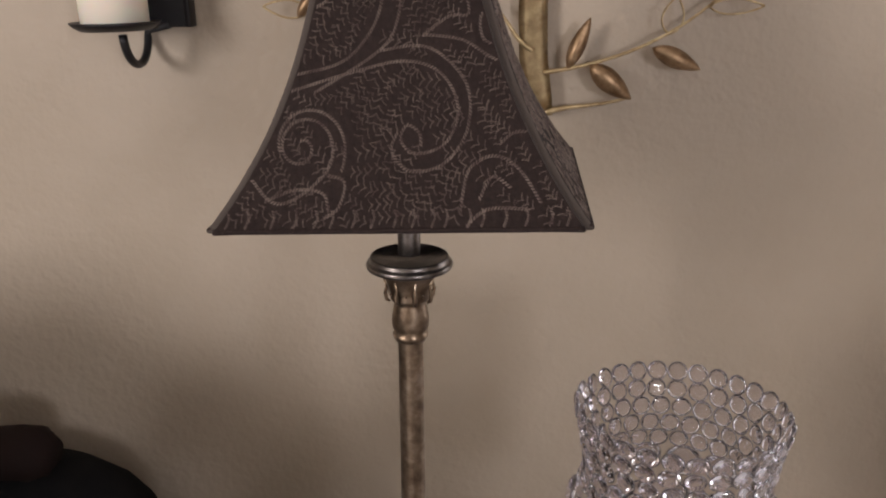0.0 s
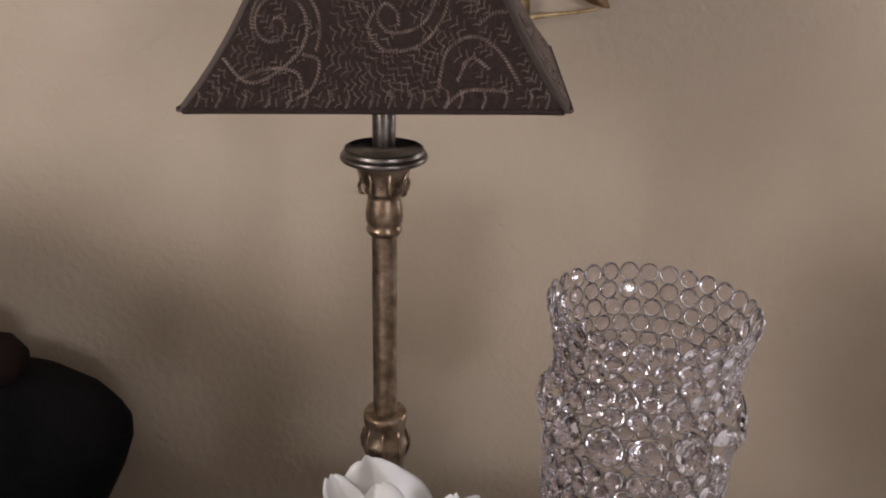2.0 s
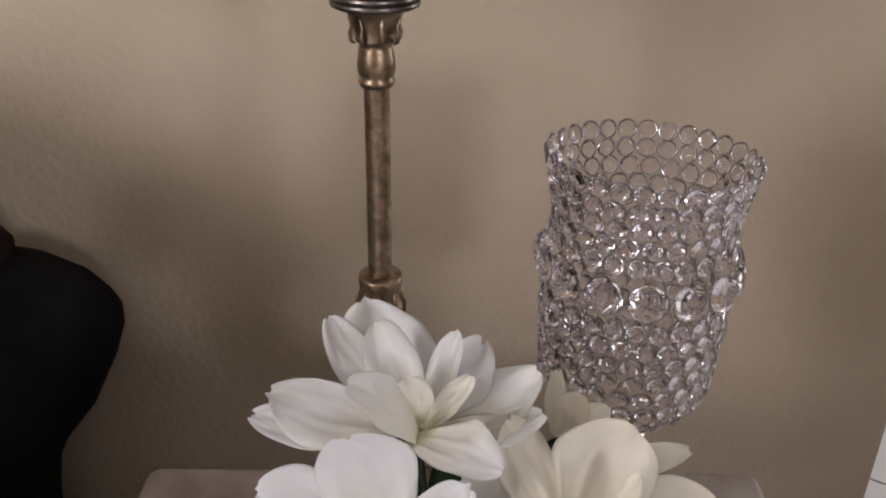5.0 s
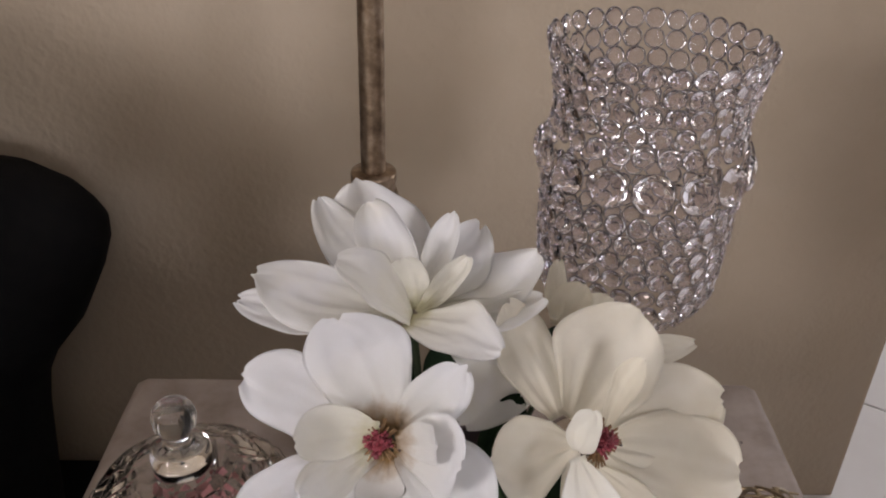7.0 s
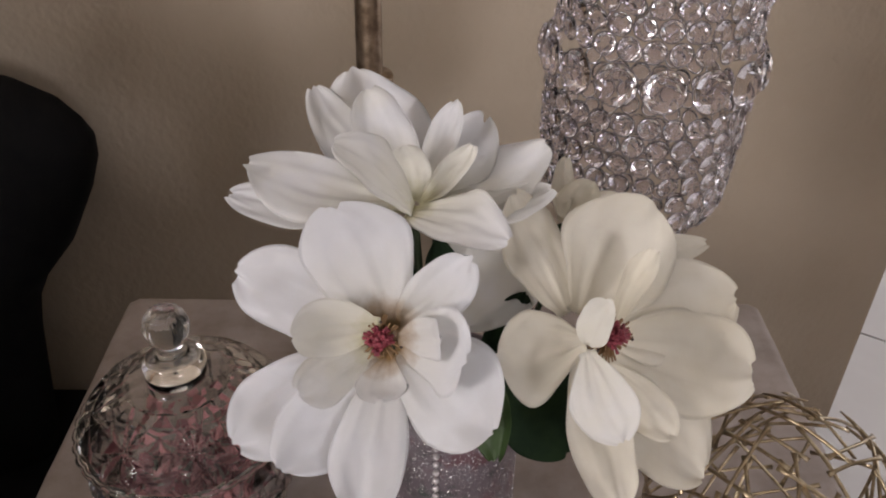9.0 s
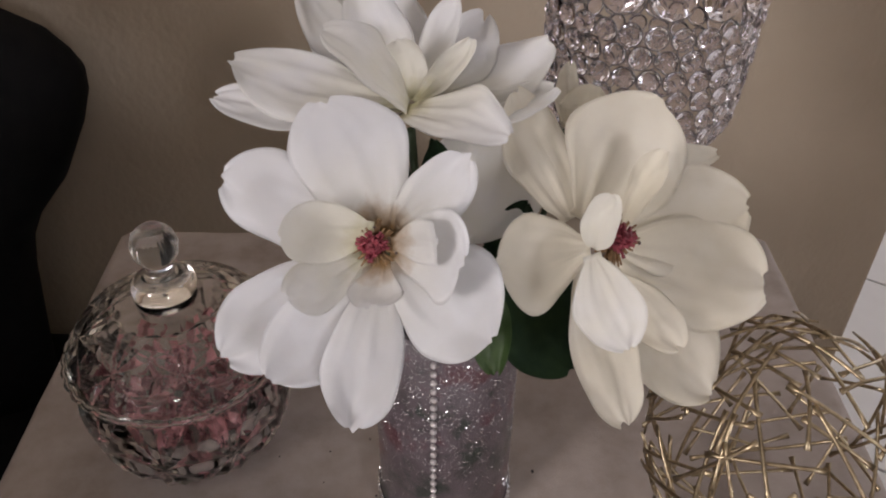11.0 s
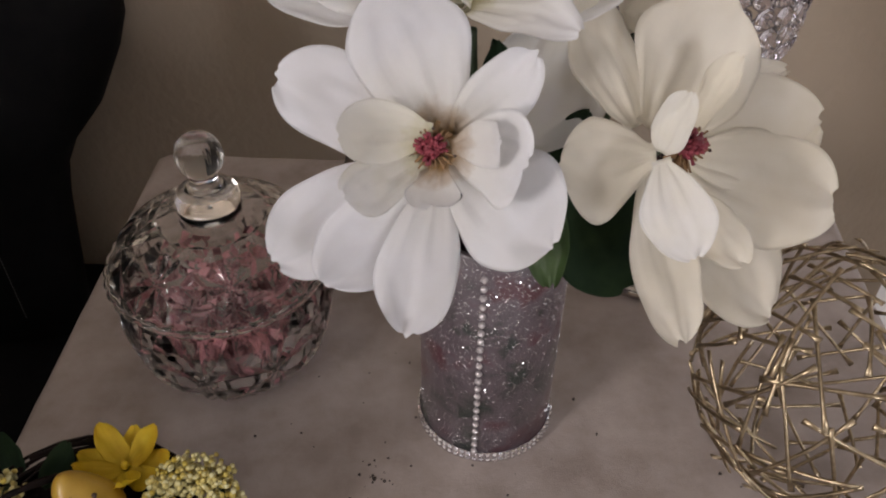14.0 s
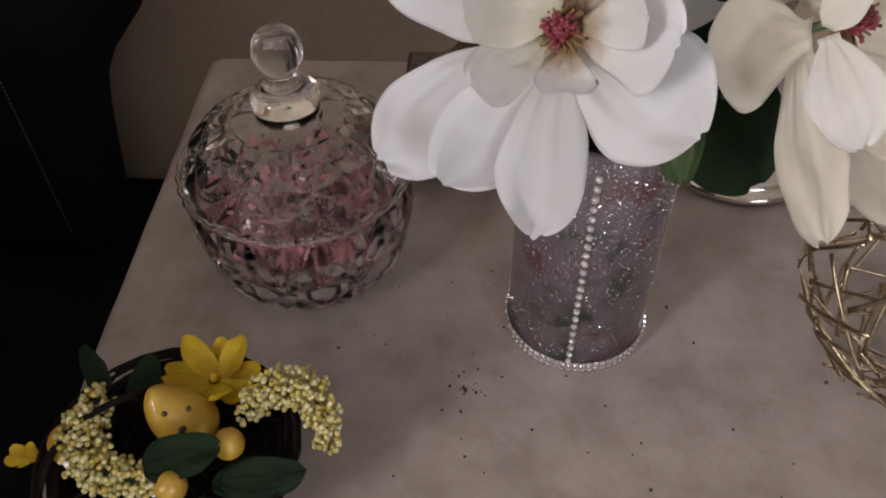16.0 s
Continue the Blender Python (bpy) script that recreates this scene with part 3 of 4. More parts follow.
art = thing("metal_wall_tree", "gold metal tree wall sculpture with copper wire leaves", "wall art", (0.165, AY, 1.26))


def art_part(name, bm, material, label="", smooth=True, parent=art):
    bmesh.ops.translate(bm, verts=bm.verts, vec=-Vector(art.location) if parent is art else Vector())
    return part(name, bm, material, parent, label, smooth)


def trunk_bm():
    bm = bmesh.new()
    rows = [(0.177, 0.007, 1.254), (0.168, 0.015, 1.275), (0.161, 0.0165, 1.32), (0.160, 0.0165, 1.38), (0.163, 0.0155, 1.44), (0.170, 0.019, 1.50), (0.176, 0.022, 1.55)]
    ring = []
    for x, w, z in rows:
        ring.append([bm.verts.new((x + w * u, AY - 0.0025 * (1 - u * u) + 0.002 * noise.noise((u * 3, z * 20, 1)), z)) for u in (-1, -0.5, 0, 0.5, 1)])
    for a, b in zip(ring, ring[1:]):
        for k in range(4):
            bm.faces.new((a[k], a[k + 1], b[k + 1], b[k]))
    bmesh.ops.solidify(bm, geom=bm.faces[:], thickness=-0.002)
    return bm


art_part("trunk", trunk_bm(), M_GOLD, "hammered gold metal trunk")


def branch(a, b, c, d, r0=0.0022, r1=0.0012):
    p = bezier(a, b, c, d, 16)
    return art_part("branch", tube(bmesh.new(), p, [r0 + (r1 - r0) * i / 16 for i in range(17)], 7), M_GOLD)


Y = AY - 0.004
branch((0.172, Y, 1.304), (0.235, Y, 1.311), (0.302, Y, 1.330), (0.357, Y, 1.376), 0.0026, 0.0016)
branch((0.174, Y, 1.257), (0.205, Y, 1.268), (0.235, Y, 1.262), (0.274, Y, 1.275), 0.0034, 0.0016)
branch((0.160, Y, 1.33), (0.140, Y, 1.338), (0.135, Y, 1.36), (0.120, Y, 1.375), 0.0030, 0.0018)
branch((0.357, Y, 1.376), (0.40, Y, 1.41), (0.42, Y, 1.43), (0.44, Y, 1.46), 0.0016, 0.001)
branch((0.158, Y, 1.40), (0.08, Y, 1.40), (0.0, Y, 1.37), (-0.10, Y, 1.385), 0.003, 0.0016)
branch((0.120, Y, 1.375), (0.07, Y, 1.40), (0.0, Y, 1.42), (-0.06, Y, 1.44), 0.0018, 0.0012)


def leaf_blade(base, tip, w, cup, solid):
    """A boat-shaped leaf of sheet metal, or the wire outline of one."""
    base, tip = Vector(base), Vector(tip)
    d = tip - base
    side = Vector((d.z, 0, -d.x)).normalized()
    bm = bmesh.new()
    prof = lambda t: math.sin(math.pi * t ** 0.8) ** 0.85
    if solid:
        g = []
        for i in range(13):
            t = i / 12
            c = base + d * t
            g.append([bm.verts.new(c + side * (w * prof(t) * u) + Vector((0, -cup * prof(t) * (1 - u * u) - 0.002, 0))) for u in (-1, -0.5, 0, 0.5, 1)])
        for a, b in zip(g, g[1:]):
            for k in range(4):
                bm.faces.new((a[k], a[k + 1], b[k + 1], b[k]))
        bmesh.ops.remove_doubles(bm, verts=bm.verts, dist=1e-5)
        bmesh.ops.solidify(bm, geom=bm.faces[:], thickness=-0.0008)
    else:
        pts = [base + d * (i / 12) + side * (w * prof(i / 12)) for i in range(13)]
        pts += [base + d * (i / 12) - side * (w * prof(i / 12)) for i in range(12, -1, -1)]
        tube(bm, pts, 0.0012, 6)
    return bm


for base, tip, w, cup, solid in (
        ((0.200, Y, 1.309), (0.225, Y, 1.365), 0.0085, 0.008, True), ((0.226, Y, 1.312), (0.274, Y, 1.272), 0.0125, 0.010, True),
        ((0.296, Y, 1.330), (0.351, Y, 1.305), 0.0105, 0.009, True), ((0.357, Y, 1.374), (0.417, Y, 1.374), 0.0085, 0, False),
        ((0.314, Y, 1.345), (0.321, Y, 1.386), 0.012, 0, False), ((-0.098, Y, 1.378), (-0.151, Y, 1.384), 0.010, 0, False),
        ((-0.110, Y, 1.372), (-0.090, Y, 1.40), 0.006, 0.006, True)):
    art_part("leaf", leaf_blade(base, tip, w, cup, solid), M_COPPER if solid else M_GOLD, "copper sheet leaf" if solid else "open wire leaf")
for x, z in ((0.165, 1.50), (0.162, 1.30)):
    art_part("standoff", tube(bmesh.new(), [(x, AY, z), (x, WALL_Y, z)], 0.002, 6), M_GOLD)

# ---- candle sconce ----
sconce = thing("candle_sconce", "black iron wall sconce holding a cream pillar candle", "sconce", (-0.30, WALL_Y, 1.365))
bm = box(bmesh.new(), (-0.068, -0.012, -0.003), (0.058, 0.0, 0.30), 0.002)
part("back_plate", bm, M_BLACKMETAL, sconce)
bm = box(bmesh.new(), (0.054, -0.022, -0.003), (0.060, 0.0, 0.30), 0.0015)
part("frame_rail", bm, M_BLACKMETAL, sconce)
bm = lathe(bmesh.new(), [(0, 0.0), (0.038, -0.001), (0.046, 0.004), (0.049, 0.0075), (0.048, 0.0085), (0.038, 0.005), (0, 0.004)], 40, (-0.002, -0.085))
part("candle_tray", bm, M_BLACKMETAL, sconce)
bm = tube(bmesh.new(), [(0.030, -0.010, 0.0)] + [(0.0035 - 0.002 * math.cos(a), -0.048 + 0.040 * math.cos(a), -0.006 - 0.036 * math.sin(a)) for a in [i * math.pi / 14 for i in range(15)]] , 0.0048, 10)
part("hook_arm", bm, M_BLACKMETAL, sconce)
bm = lathe(bmesh.new(), [(0, 0), (0.034, 0), (0.0365, 0.002), (0.0368, 0.10), (0.035, 0.104), (0.02, 0.10), (0, 0.099)], 40)
candle = part("pillar_candle", bm, M_WAX)
candle.location = (-0.302, WALL_Y - 0.085, 1.3705)
tagged(candle, "cream pillar candle standing on the black sconce", "candle")

# ---- beaded crystal candle holder ----
holder = thing("crystal_candle_holder", "beaded crystal hurricane candle holder on a silver foot", "candle holder", (0.2535, 0.729, TOP))
bm = lathe(bmesh.new(), [(0, 0.0), (0.062, 0.0), (0.0670, 0.002), (0.0680, 0.006), (0.0640, 0.0095), (0.0610, 0.0105), (0.0605, 0.0135), (0.056, 0.017), (0.046, 0.019), (0.030, 0.024), (0.019, 0.034), (0.015, 0.050), (0, 0.05)], 56)
part("foot", bm, M_SILVER, holder, "polished silver stepped foot")
bm = lathe(bmesh.new(), [(0.015, 0.048), (0.012, 0.06), (0.014, 0.072), (0.018, 0.080), (0.014, 0.088), (0.012, 0.10), (0.015, 0.125), (0.019, 0.14), (0.026, 0.146), (0.0, 0.147)], 32)
for v in bm.verts:                       # the stem leans back a little
    v.co.y += 0.19 * (v.co.z - 0.048)
part("stem", bm, M_SILVER, holder)
bowl = new("bowl")
bowl.parent = holder
bowl.location = (0, 0.019, 0.1685)
bowl.rotation_euler = (radians(-2.0), radians(1.6), 0)
tagged(bowl, "bowl of wired clear crystal beads")


def bead_mesh(name, r):
    """A faceted crystal held in a ring of wire; it looks along -y."""
    bm = bmesh.new()
    n = 10
    rings = []
    for q, y in ((0.55, -0.40), (0.82, -0.27), (0.96, 0.0), (0.50, 0.34)):
        rings.append([bm.verts.new((r * q * math.cos(2 * math.pi * (k + (0.5 if q < 0.6 else 0)) / n), r * y, r * q * math.sin(2 * math.pi * (k + (0.5 if q < 0.6 else 0)) / n))) for k in range(n)])
    for a, b in zip(rings, rings[1:]):
        for k in range(n):
            bm.faces.new((a[k], b[k], b[(k + 1) % n], a[(k + 1) % n]))
    bm.faces.new(rings[0])
    bm.faces.new(rings[-1][::-1])
    bmesh.ops.recalc_face_normals(bm, faces=bm.faces)
    m, s = 14, 5
    wire = 0.00046
    g = []
    for i in range(m):
        a = 2 * math.pi * i / m
        g.append([bm.verts.new(((r + wire * math.cos(2 * math.pi * k / s)) * math.cos(a), wire * math.sin(2 * math.pi * k / s), (r + wire * math.cos(2 * math.pi * k / s)) * math.sin(a))) for k in range(s)])
    for i in range(m):
        for k in range(s):
            f = bm.faces.new((g[i][k], g[i][(k + 1) % s], g[(i + 1) % m][(k + 1) % s], g[(i + 1) % m][k]))
            f.material_index, f.smooth = 1, True
    return to_mesh(name, bm, [M_CRYSTAL, M_WIRE], False)


def bowl_radius(z):
    """Profile of the bowl, height above its bottom: rounded foot, nearly straight wall, flared lip."""
    if z < 0.048:
        return 0.030 + 0.0395 * math.sin(math.pi / 2 * (z / 0.048)) ** 0.8
    if z < 0.18:
        return 0.0695 + 0.0035 * math.sin((z - 0.048) / 0.132 * math.pi)
    return 0.0695 + 0.0105 * ((z - 0.18) / 0.056) ** 1.5


BR = 0.0081
small, large = bead_mesh("bead", BR), bead_mesh("large_bead", 0.0155)
zs = [0.0115 + 0.0150 * i for i in range(8)] + [0.1450] + [0.1685 + 0.0147 * i for i in range(5)]
rnd = random.Random(9)
rest = bmesh.new()
big_row = 8
for i, z in enumerate(zs):
    big = i == big_row
    r = bowl_radius(z) + (0.0045 if big else 0)
    n = round(2 * math.pi * r / ((0.0153 if big else BR) * 2 + 0.0009))
    slope = math.atan2(bowl_radius(z + 0.002) - bowl_radius(z - 0.002), 0.004) if z > 0.004 else 0.9
    for k in range(n):
        a = 2 * math.pi * (k + (0.5 if i % 2 else 0)) / n
        m = pose(r * math.cos(a), r * math.sin(a), z, 0, 0, 0) @ Matrix.Rotation(a + math.pi / 2, 4, "Z") @ Matrix.Rotation(slope + rnd.gauss(0, 0.07), 4, "X") @ Matrix.Rotation(rnd.gauss(0, 0.10), 4, "Z") @ Matrix.Rotation(rnd.random(), 4, "Y")
        if math.sin(a) < -0.10 or z > 0.20:
            ob = new("large_bead" if big else "bead", large if big else small)
            ob.parent = bowl
            ob.matrix_local = m
        else:
            c = (large if big else small).copy()
            c.transform(m)
            rest.from_mesh(c)
            bpy.data.meshes.remove(c)
far = part("bead_backing", rest, [M_CRYSTAL, M_WIRE], bowl, smooth=False)
tagged(far, kind="stuff")

# ---- cut glass candy jar ----
jar = thing("candy_jar", "lidded cut glass candy jar with pink potpourri inside", "jar", (-0.0805, 0.603, TOP))
jar.scale = (0.955, 0.955, 1.0)


def smooth_profile(points, n):
    """The same profile in n even steps along its length."""
    d = [0.0]
    for p, q in zip(points, points[1:]):
        d.append(d[-1] + math.hypot(q[0] - p[0], q[1] - p[1]))
    return [(float(np.interp(d[-1] * i / n, d, [p[0] for p in points])), float(np.interp(d[-1] * i / n, d, [p[1] for p in points]))) for i in range(n + 1)]


def star_cut(first, rows, cells, tiers, depth):
    """Eight-rayed stars cut into the wall, cells round the jar and tiers up it; flat at both ends."""
    def wave(a, r, z, i):
        s = (i - first) / rows
        if not 0.02 < s < 0.98:
            return r
        v = (s * tiers) % 1 - 0.5
        u = (a / (2 * math.pi) * cells + 0.5 * int(s * tiers)) % 1 - 0.5
        g = abs((math.atan2(v, u) / (2 * math.pi) * 8) % 1 - 0.5) * 2
        return r - depth * g * min(1.0, math.hypot(u, v) * 3.2)
    return wave


outer = smooth_profile([(0.058, 0.0), (0.0655, 0.006), (0.0735, 0.019), (0.0785, 0.036), (0.0808, 0.054), (0.0812, 0.071), (0.0785, 0.088)], 48)
inner = [(0.0735, 0.088), (0.0750, 0.080), (0.0742, 0.062), (0.071, 0.044), (0.064, 0.024), (0.051, 0.013), (0.0, 0.011)]
bm = lathe(bmesh.new(), [(0, 0.003), (0.046, 0.003), (0.050, 0.0)] + outer, 288, wave=star_cut(3, 48, 10, 1, 0.0034))
lathe(bm, inner, 288)
bmesh.ops.bridge_loops(bm, edges=[e for e in bm.edges if e.is_boundary])
bmesh.ops.recalc_face_normals(bm, faces=bm.faces)
body = part("jar_bowl", bm, M_CUT, jar, smooth=False)
lid_in = [(0.0, 0.1240), (0.022, 0.1235), (0.042, 0.1190), (0.058, 0.1095), (0.069, 0.0975), (0.0745, 0.0905)]
lid_out = smooth_profile([(0.0795, 0.0905), (0.0795, 0.0955), (0.0745, 0.1040), (0.0655, 0.1140), (0.0530, 0.1230), (0.0380, 0.1295)], 52)
bm = lathe(bmesh.new(), lid_in + lid_out + [(0.0222, 0.1325), (0.0, 0.1328)], 288, wave=star_cut(6, 52, 8, 1.0, 0.0040))
bmesh.ops.recalc_face_normals(bm, faces=bm.faces)
lid = part("lid", bm, M_CUT, jar, "faceted glass lid with a ball knob", False)
bm = bmesh.new()
ring = [(0.0022 * math.cos(t), 0.0018 * math.sin(t)) for t in [k * math.pi / 4 for k in range(8)]]
lathe(bm, [(0.0798 + q, 0.0900 + z) for q, z in ring], 144, close=True, wave=lambda a, r, z, i: r + 0.0016 * abs(math.sin(a * 18)))
bmesh.ops.recalc_face_normals(bm, faces=bm.faces)
part("scalloped_rim", bm, M_GLASS, lid)
bm = lathe(bmesh.new(), [(0, 0.1332), (0.0218, 0.1332), (0.0225, 0.136), (0.0222, 0.141), (0.0228, 0.1435), (0.0215, 0.1475), (0.016, 0.153), (0.0105, 0.157), (0.0095, 0.160)]
           + [(0.0165 * math.sin(t), 0.1765 - 0.0165 * math.cos(t)) for t in [0.62 + i * (math.pi - 0.62) / 16 for i in range(16)]] + [(0, 0.193)], 88,
           wave=lambda a, r, z, i: r * (1 - 0.05 * abs(math.sin(a * 9))) if i > 9 else r)
bmesh.ops.recalc_face_normals(bm, faces=bm.faces)
part("knob", bm, M_GLASS, lid, "fluted glass ball knob")
# potpourri: dried petals heaped inside
bm = bmesh.new()
rnd = random.Random(3)
for _ in range(520):
    a, q, z = rnd.uniform(0, 2 * math.pi), math.sqrt(rnd.random()), rnd.uniform(0.016, 0.070)
    lim = 0.052 + 0.020 * min(1, (z - 0.012) / 0.045) ** 0.7
    c = Vector((q * lim * math.cos(a), q * lim * math.sin(a), z))
    rot = Euler([rnd.uniform(0, 6) for _ in range(3)]).to_matrix()
    s = rnd.uniform(0.005, 0.0095)
    vs = [bm.verts.new(c + rot @ Vector((s * x, s * y * 0.7, s * zz))) for x, y, zz in ((-1, 0, 0.2), (0, -1, 0), (1, 0, 0.25), (0, 1, 0), (0, 0, -0.3))]
    for f in ((0, 1, 4), (1, 2, 4), (2, 3, 4), (3, 0, 4)):
        bm.faces.new([vs[k] for k in f])
pot = part("potpourri", bm, M_POT)
pot.location = jar.location
pot.scale = (0.95, 0.95, 0.95)
tagged(pot, "dried pink petals heaped inside the glass jar", "potpourri", kind="stuff")

# ---- vase ----
VX, VY, VH, VR = 0.110, 0.549, 0.184, 0.0455
vase = thing("glitter_vase", "frosted mauve cylinder vase with glitter and pearl strip", "vase", (VX, VY, TOP))
bm = lathe(bmesh.new(), [(0, 0), (VR - 0.001, 0), (VR, 0.001), (VR, VH - 0.001), (VR - 0.001, VH), (VR - 0.003, VH), (VR - 0.0035, VH - 0.002), (VR - 0.0035, 0.006), (0, 0.006)], 64)
part("cylinder", bm, M_VASE, vase)
rnd = random.Random(21)
bm = bmesh.new()
for _ in range(13000):
    z = VH * (1 - abs(rnd.gauss(0, 0.30)))
    if rnd.random() < 0.13:
        z = rnd.uniform(0.01, VH)
    elif rnd.random() < 0.06:
        z = 0.012 + abs(rnd.gauss(0, 0.014))
    if not 0.012 < z < VH - 0.002:
        continue
    a = rnd.uniform(0, 2 * math.pi)
    c = Vector(((VR + 0.0003) * math.cos(a), (VR + 0.0003) * math.sin(a), z))
    s = rnd.uniform(0.00014, 0.00040)
    rot = Matrix.Rotation(a + rnd.gauss(0, 0.7), 3, "Z") @ Matrix.Rotation(rnd.gauss(0, 0.7), 3, "Y") @ Matrix.Rotation(rnd.random() * 3, 3, "X")
    bm.faces.new([bm.verts.new(c + rot @ Vector((0, s * x, s * y))) for x, y in ((-1, -0.6), (0.3, -1), (1, 0.2), (0, 1))])
tagged(part("glitter", bm, M_GLITTER, vase, "scattered silver glitter flakes", False), kind="stuff")
pearl = to_mesh("pearl", ball(bmesh.new(), (0, 0, 0), 0.0023, 2), M_PEARL)
PA = radians(-99)
for k in range(23):
    ob = new("pearl", pearl)
    ob.parent = vase
    ob.location = ((VR + 0.0014) * math.cos(PA), (VR + 0.0014) * math.sin(PA), 0.0125 + k * 0.0072)
bm = bmesh.new()
lathe(bm, [(VR + 0.0004, 0.0008), (VR + 0.0012, 0.0006), (VR + 0.0012, 0.0104), (VR + 0.0004, 0.0102)], 64)
for row in (0.0030, 0.0076):
    for k in range(66):
        a = 2 * math.pi * k / 66
        m = Matrix.Translation(((VR + 0.0015) * math.cos(a), (VR + 0.0015) * math.sin(a), row)) @ Matrix.Rotation(a, 4, "Z") @ Matrix.Rotation(math.pi / 2, 4, "Y")
        bmesh.ops.create_cone(bm, cap_ends=True, segments=4, radius1=0.0026, radius2=0.0013, depth=0.0020, matrix=m @ Matrix.Rotation(math.pi / 4, 4, "Z"))
tagged(part("rhinestone_band", bm, M_RHINE, vase, "two rows of small rhinestones round the foot", False), kind="stuff")


# ---- magnolias ----
def petal(base, tip, width, facing, back=0.012, cup=0.25, curl=0.0, seed=0, blunt=0.58):
    """A silk petal from base to tip. back: how far its middle sags away from facing; cup: how deep it is across;
    curl: how far the tip bends towards facing; blunt: where it is widest. The cloth is pleated at the root and softly wavy at the rim."""
    base, tip, facing = Vector(base), Vector(tip), Vector(facing).normalized()
    d = tip - base
    side = d.cross(facing).normalized()
    nrm = side.cross(d).normalized()
    r = random.Random(seed * 31 + int(1e4 * abs(d.x + 2 * d.z)))
    ph, skew, roll, tw = r.uniform(0, 40), r.uniform(-0.17, 0.17), r.uniform(-0.1, 0.9), r.uniform(-0.20, 0.20)
    sharp, L = r.uniform(0.44, 0.54), d.length
    bm = bmesh.new()
    N, K = 28, 22
    ax = math.log(0.5) / math.log(blunt + r.uniform(-0.03, 0.03))
    g = []
    for i in range(N + 1):
        t = 0.988 * (1 - (1 - i / N) ** 1.8)
        c = base + d * t - nrm * (back * 4 * t * (1 - t)) + nrm * (curl * max(0, t - 0.6) ** 2 * 6) + side * (skew * width * t * (1 - t) * 2)
        w0 = width / 2 * max(math.sin(math.pi * min(t, 0.9995) ** ax) ** sharp, 0.30 * (1 - t) ** 2)
        ta = tw * (t - 0.2)
        sd, nm = side * math.cos(ta) + nrm * math.sin(ta), nrm * math.cos(ta) - side * math.sin(ta)
        row = []
        for k in range(K + 1):
            u = -1 + 2 * k / K
            w = w0 * (1 + 0.20 * noise.noise((t * 2.6, math.copysign(3, u) + ph, 9)) * abs(u))
            lift = cup * w * (u * u - 0.45 * u ** 4 * (1 + roll))
            pleat = (0.0012 * math.sin(u * 9 + ph + 2 * t) + 0.0006 * math.sin(u * 19 + 2 * ph)) * (1 - t) ** 1.2 * min(1, t * 5) * min(1, width / 0.05) ** 1.5
            rim = 0.20 * w * abs(u) ** 3 * noise.noise((t * 3.6, u * 1.2 + ph, ph)) * min(1, t * 2)
            sheet = 0.066 * L * noise.noise((t * 2.2 + ph, u * 1.1, ph * 0.3)) * t + 0.013 * L * noise.noise((t * 6 + ph, u * 3.0, ph)) * min(1, t * 2)
            out = 0.045 * L * noise.noise((u * 1.5, ph, 4)) * t ** 3
            row.append(bm.verts.new(c + sd * (w * u) + nm * (lift + pleat + rim + sheet) + d.normalized() * out))
        g.append(row)
    for a, b in zip(g, g[1:]):
        for k in range(K):
            bm.faces.new((a[k], a[k + 1], b[k + 1], b[k]))
    bmesh.ops.solidify(bm, geom=bm.faces[:], thickness=0.0005)
    return bm


def flower(label, base, facing, petals, material, stamen=True, inset=0.0, stem=None):
    base, facing = Vector((base[0], base[1], base[2] + TOP)), Vector(facing).normalized()
    ob = thing("magnolia_flower", label, "flower", base, "magnolias in the vase")
    for s, (root, tip, w, back, cup, curl, blunt, *own) in enumerate(petals):
        tip = Vector((tip[0], tip[1], tip[2] + TOP)) - base
        root = Vector((root[0], root[1], root[2] + TOP)) - base
        part("petal", petal(root, tip, w, own[1] if len(own) > 1 else facing, back, cup, curl, s + 7, blunt), own[0] if own else material, ob)
    if stamen:
        bm = bmesh.new()
        rnd = random.Random(len(petals))
        ax = facing.to_track_quat("Z", "Y").to_matrix()
        ball(bm, facing * 0.003, 0.0052, 2, (1, 1, 1.1))
        for _ in range(44):
            a, q = rnd.uniform(0, 6.283), rnd.uniform(0.1, 1.0)
            e = ax @ Vector((0.0085 * q * math.cos(a), 0.0085 * q * math.sin(a), 0.0125 - 0.006 * q + rnd.gauss(0, 0.0009)))
            m = ax @ Vector((0.0058 * q * math.cos(a), 0.0058 * q * math.sin(a), 0.006))
            tube(bm, [facing * 0.001, m, e], [0.0008, 0.0007, 0.0010], 5)
        part("flower_heart", bm, M_STAMEN, ob, "crimson stamen cluster")
        bm = bmesh.new()
        for _ in range(60):
            a = rnd.uniform(0, 6.283)
            q = rnd.uniform(0.007, 0.0135)
            e = ax @ Vector((q * math.cos(a), q * math.sin(a), rnd.uniform(0.000, 0.006)))
            tube(bm, [ax @ Vector((0.004 * math.cos(a), 0.004 * math.sin(a), 0)), e * 0.6, e], [0.0008, 0.0007, 0.0005], 4)
            if rnd.random() < 0.16:
                for f in ball(bm, e, 0.0009, 1).faces[-20:]:
                    f.material_index = 1
        part("filament_ring", bm, [M_STAMEN_TAN, M_ANTHER], ob, "tan filaments with dark tips")
    if stem:
        s0 = -facing * 0.014
        end = Vector((*stem, TOP + 0.03)) - base
        p = bezier(s0, s0 - facing * 0.03, end + Vector((0, 0, 0.10)), end, 14)
        part("stem", tube(bmesh.new(), p, 0.0022, 8), M_STEM, ob, "wired dark green stem")
    return ob


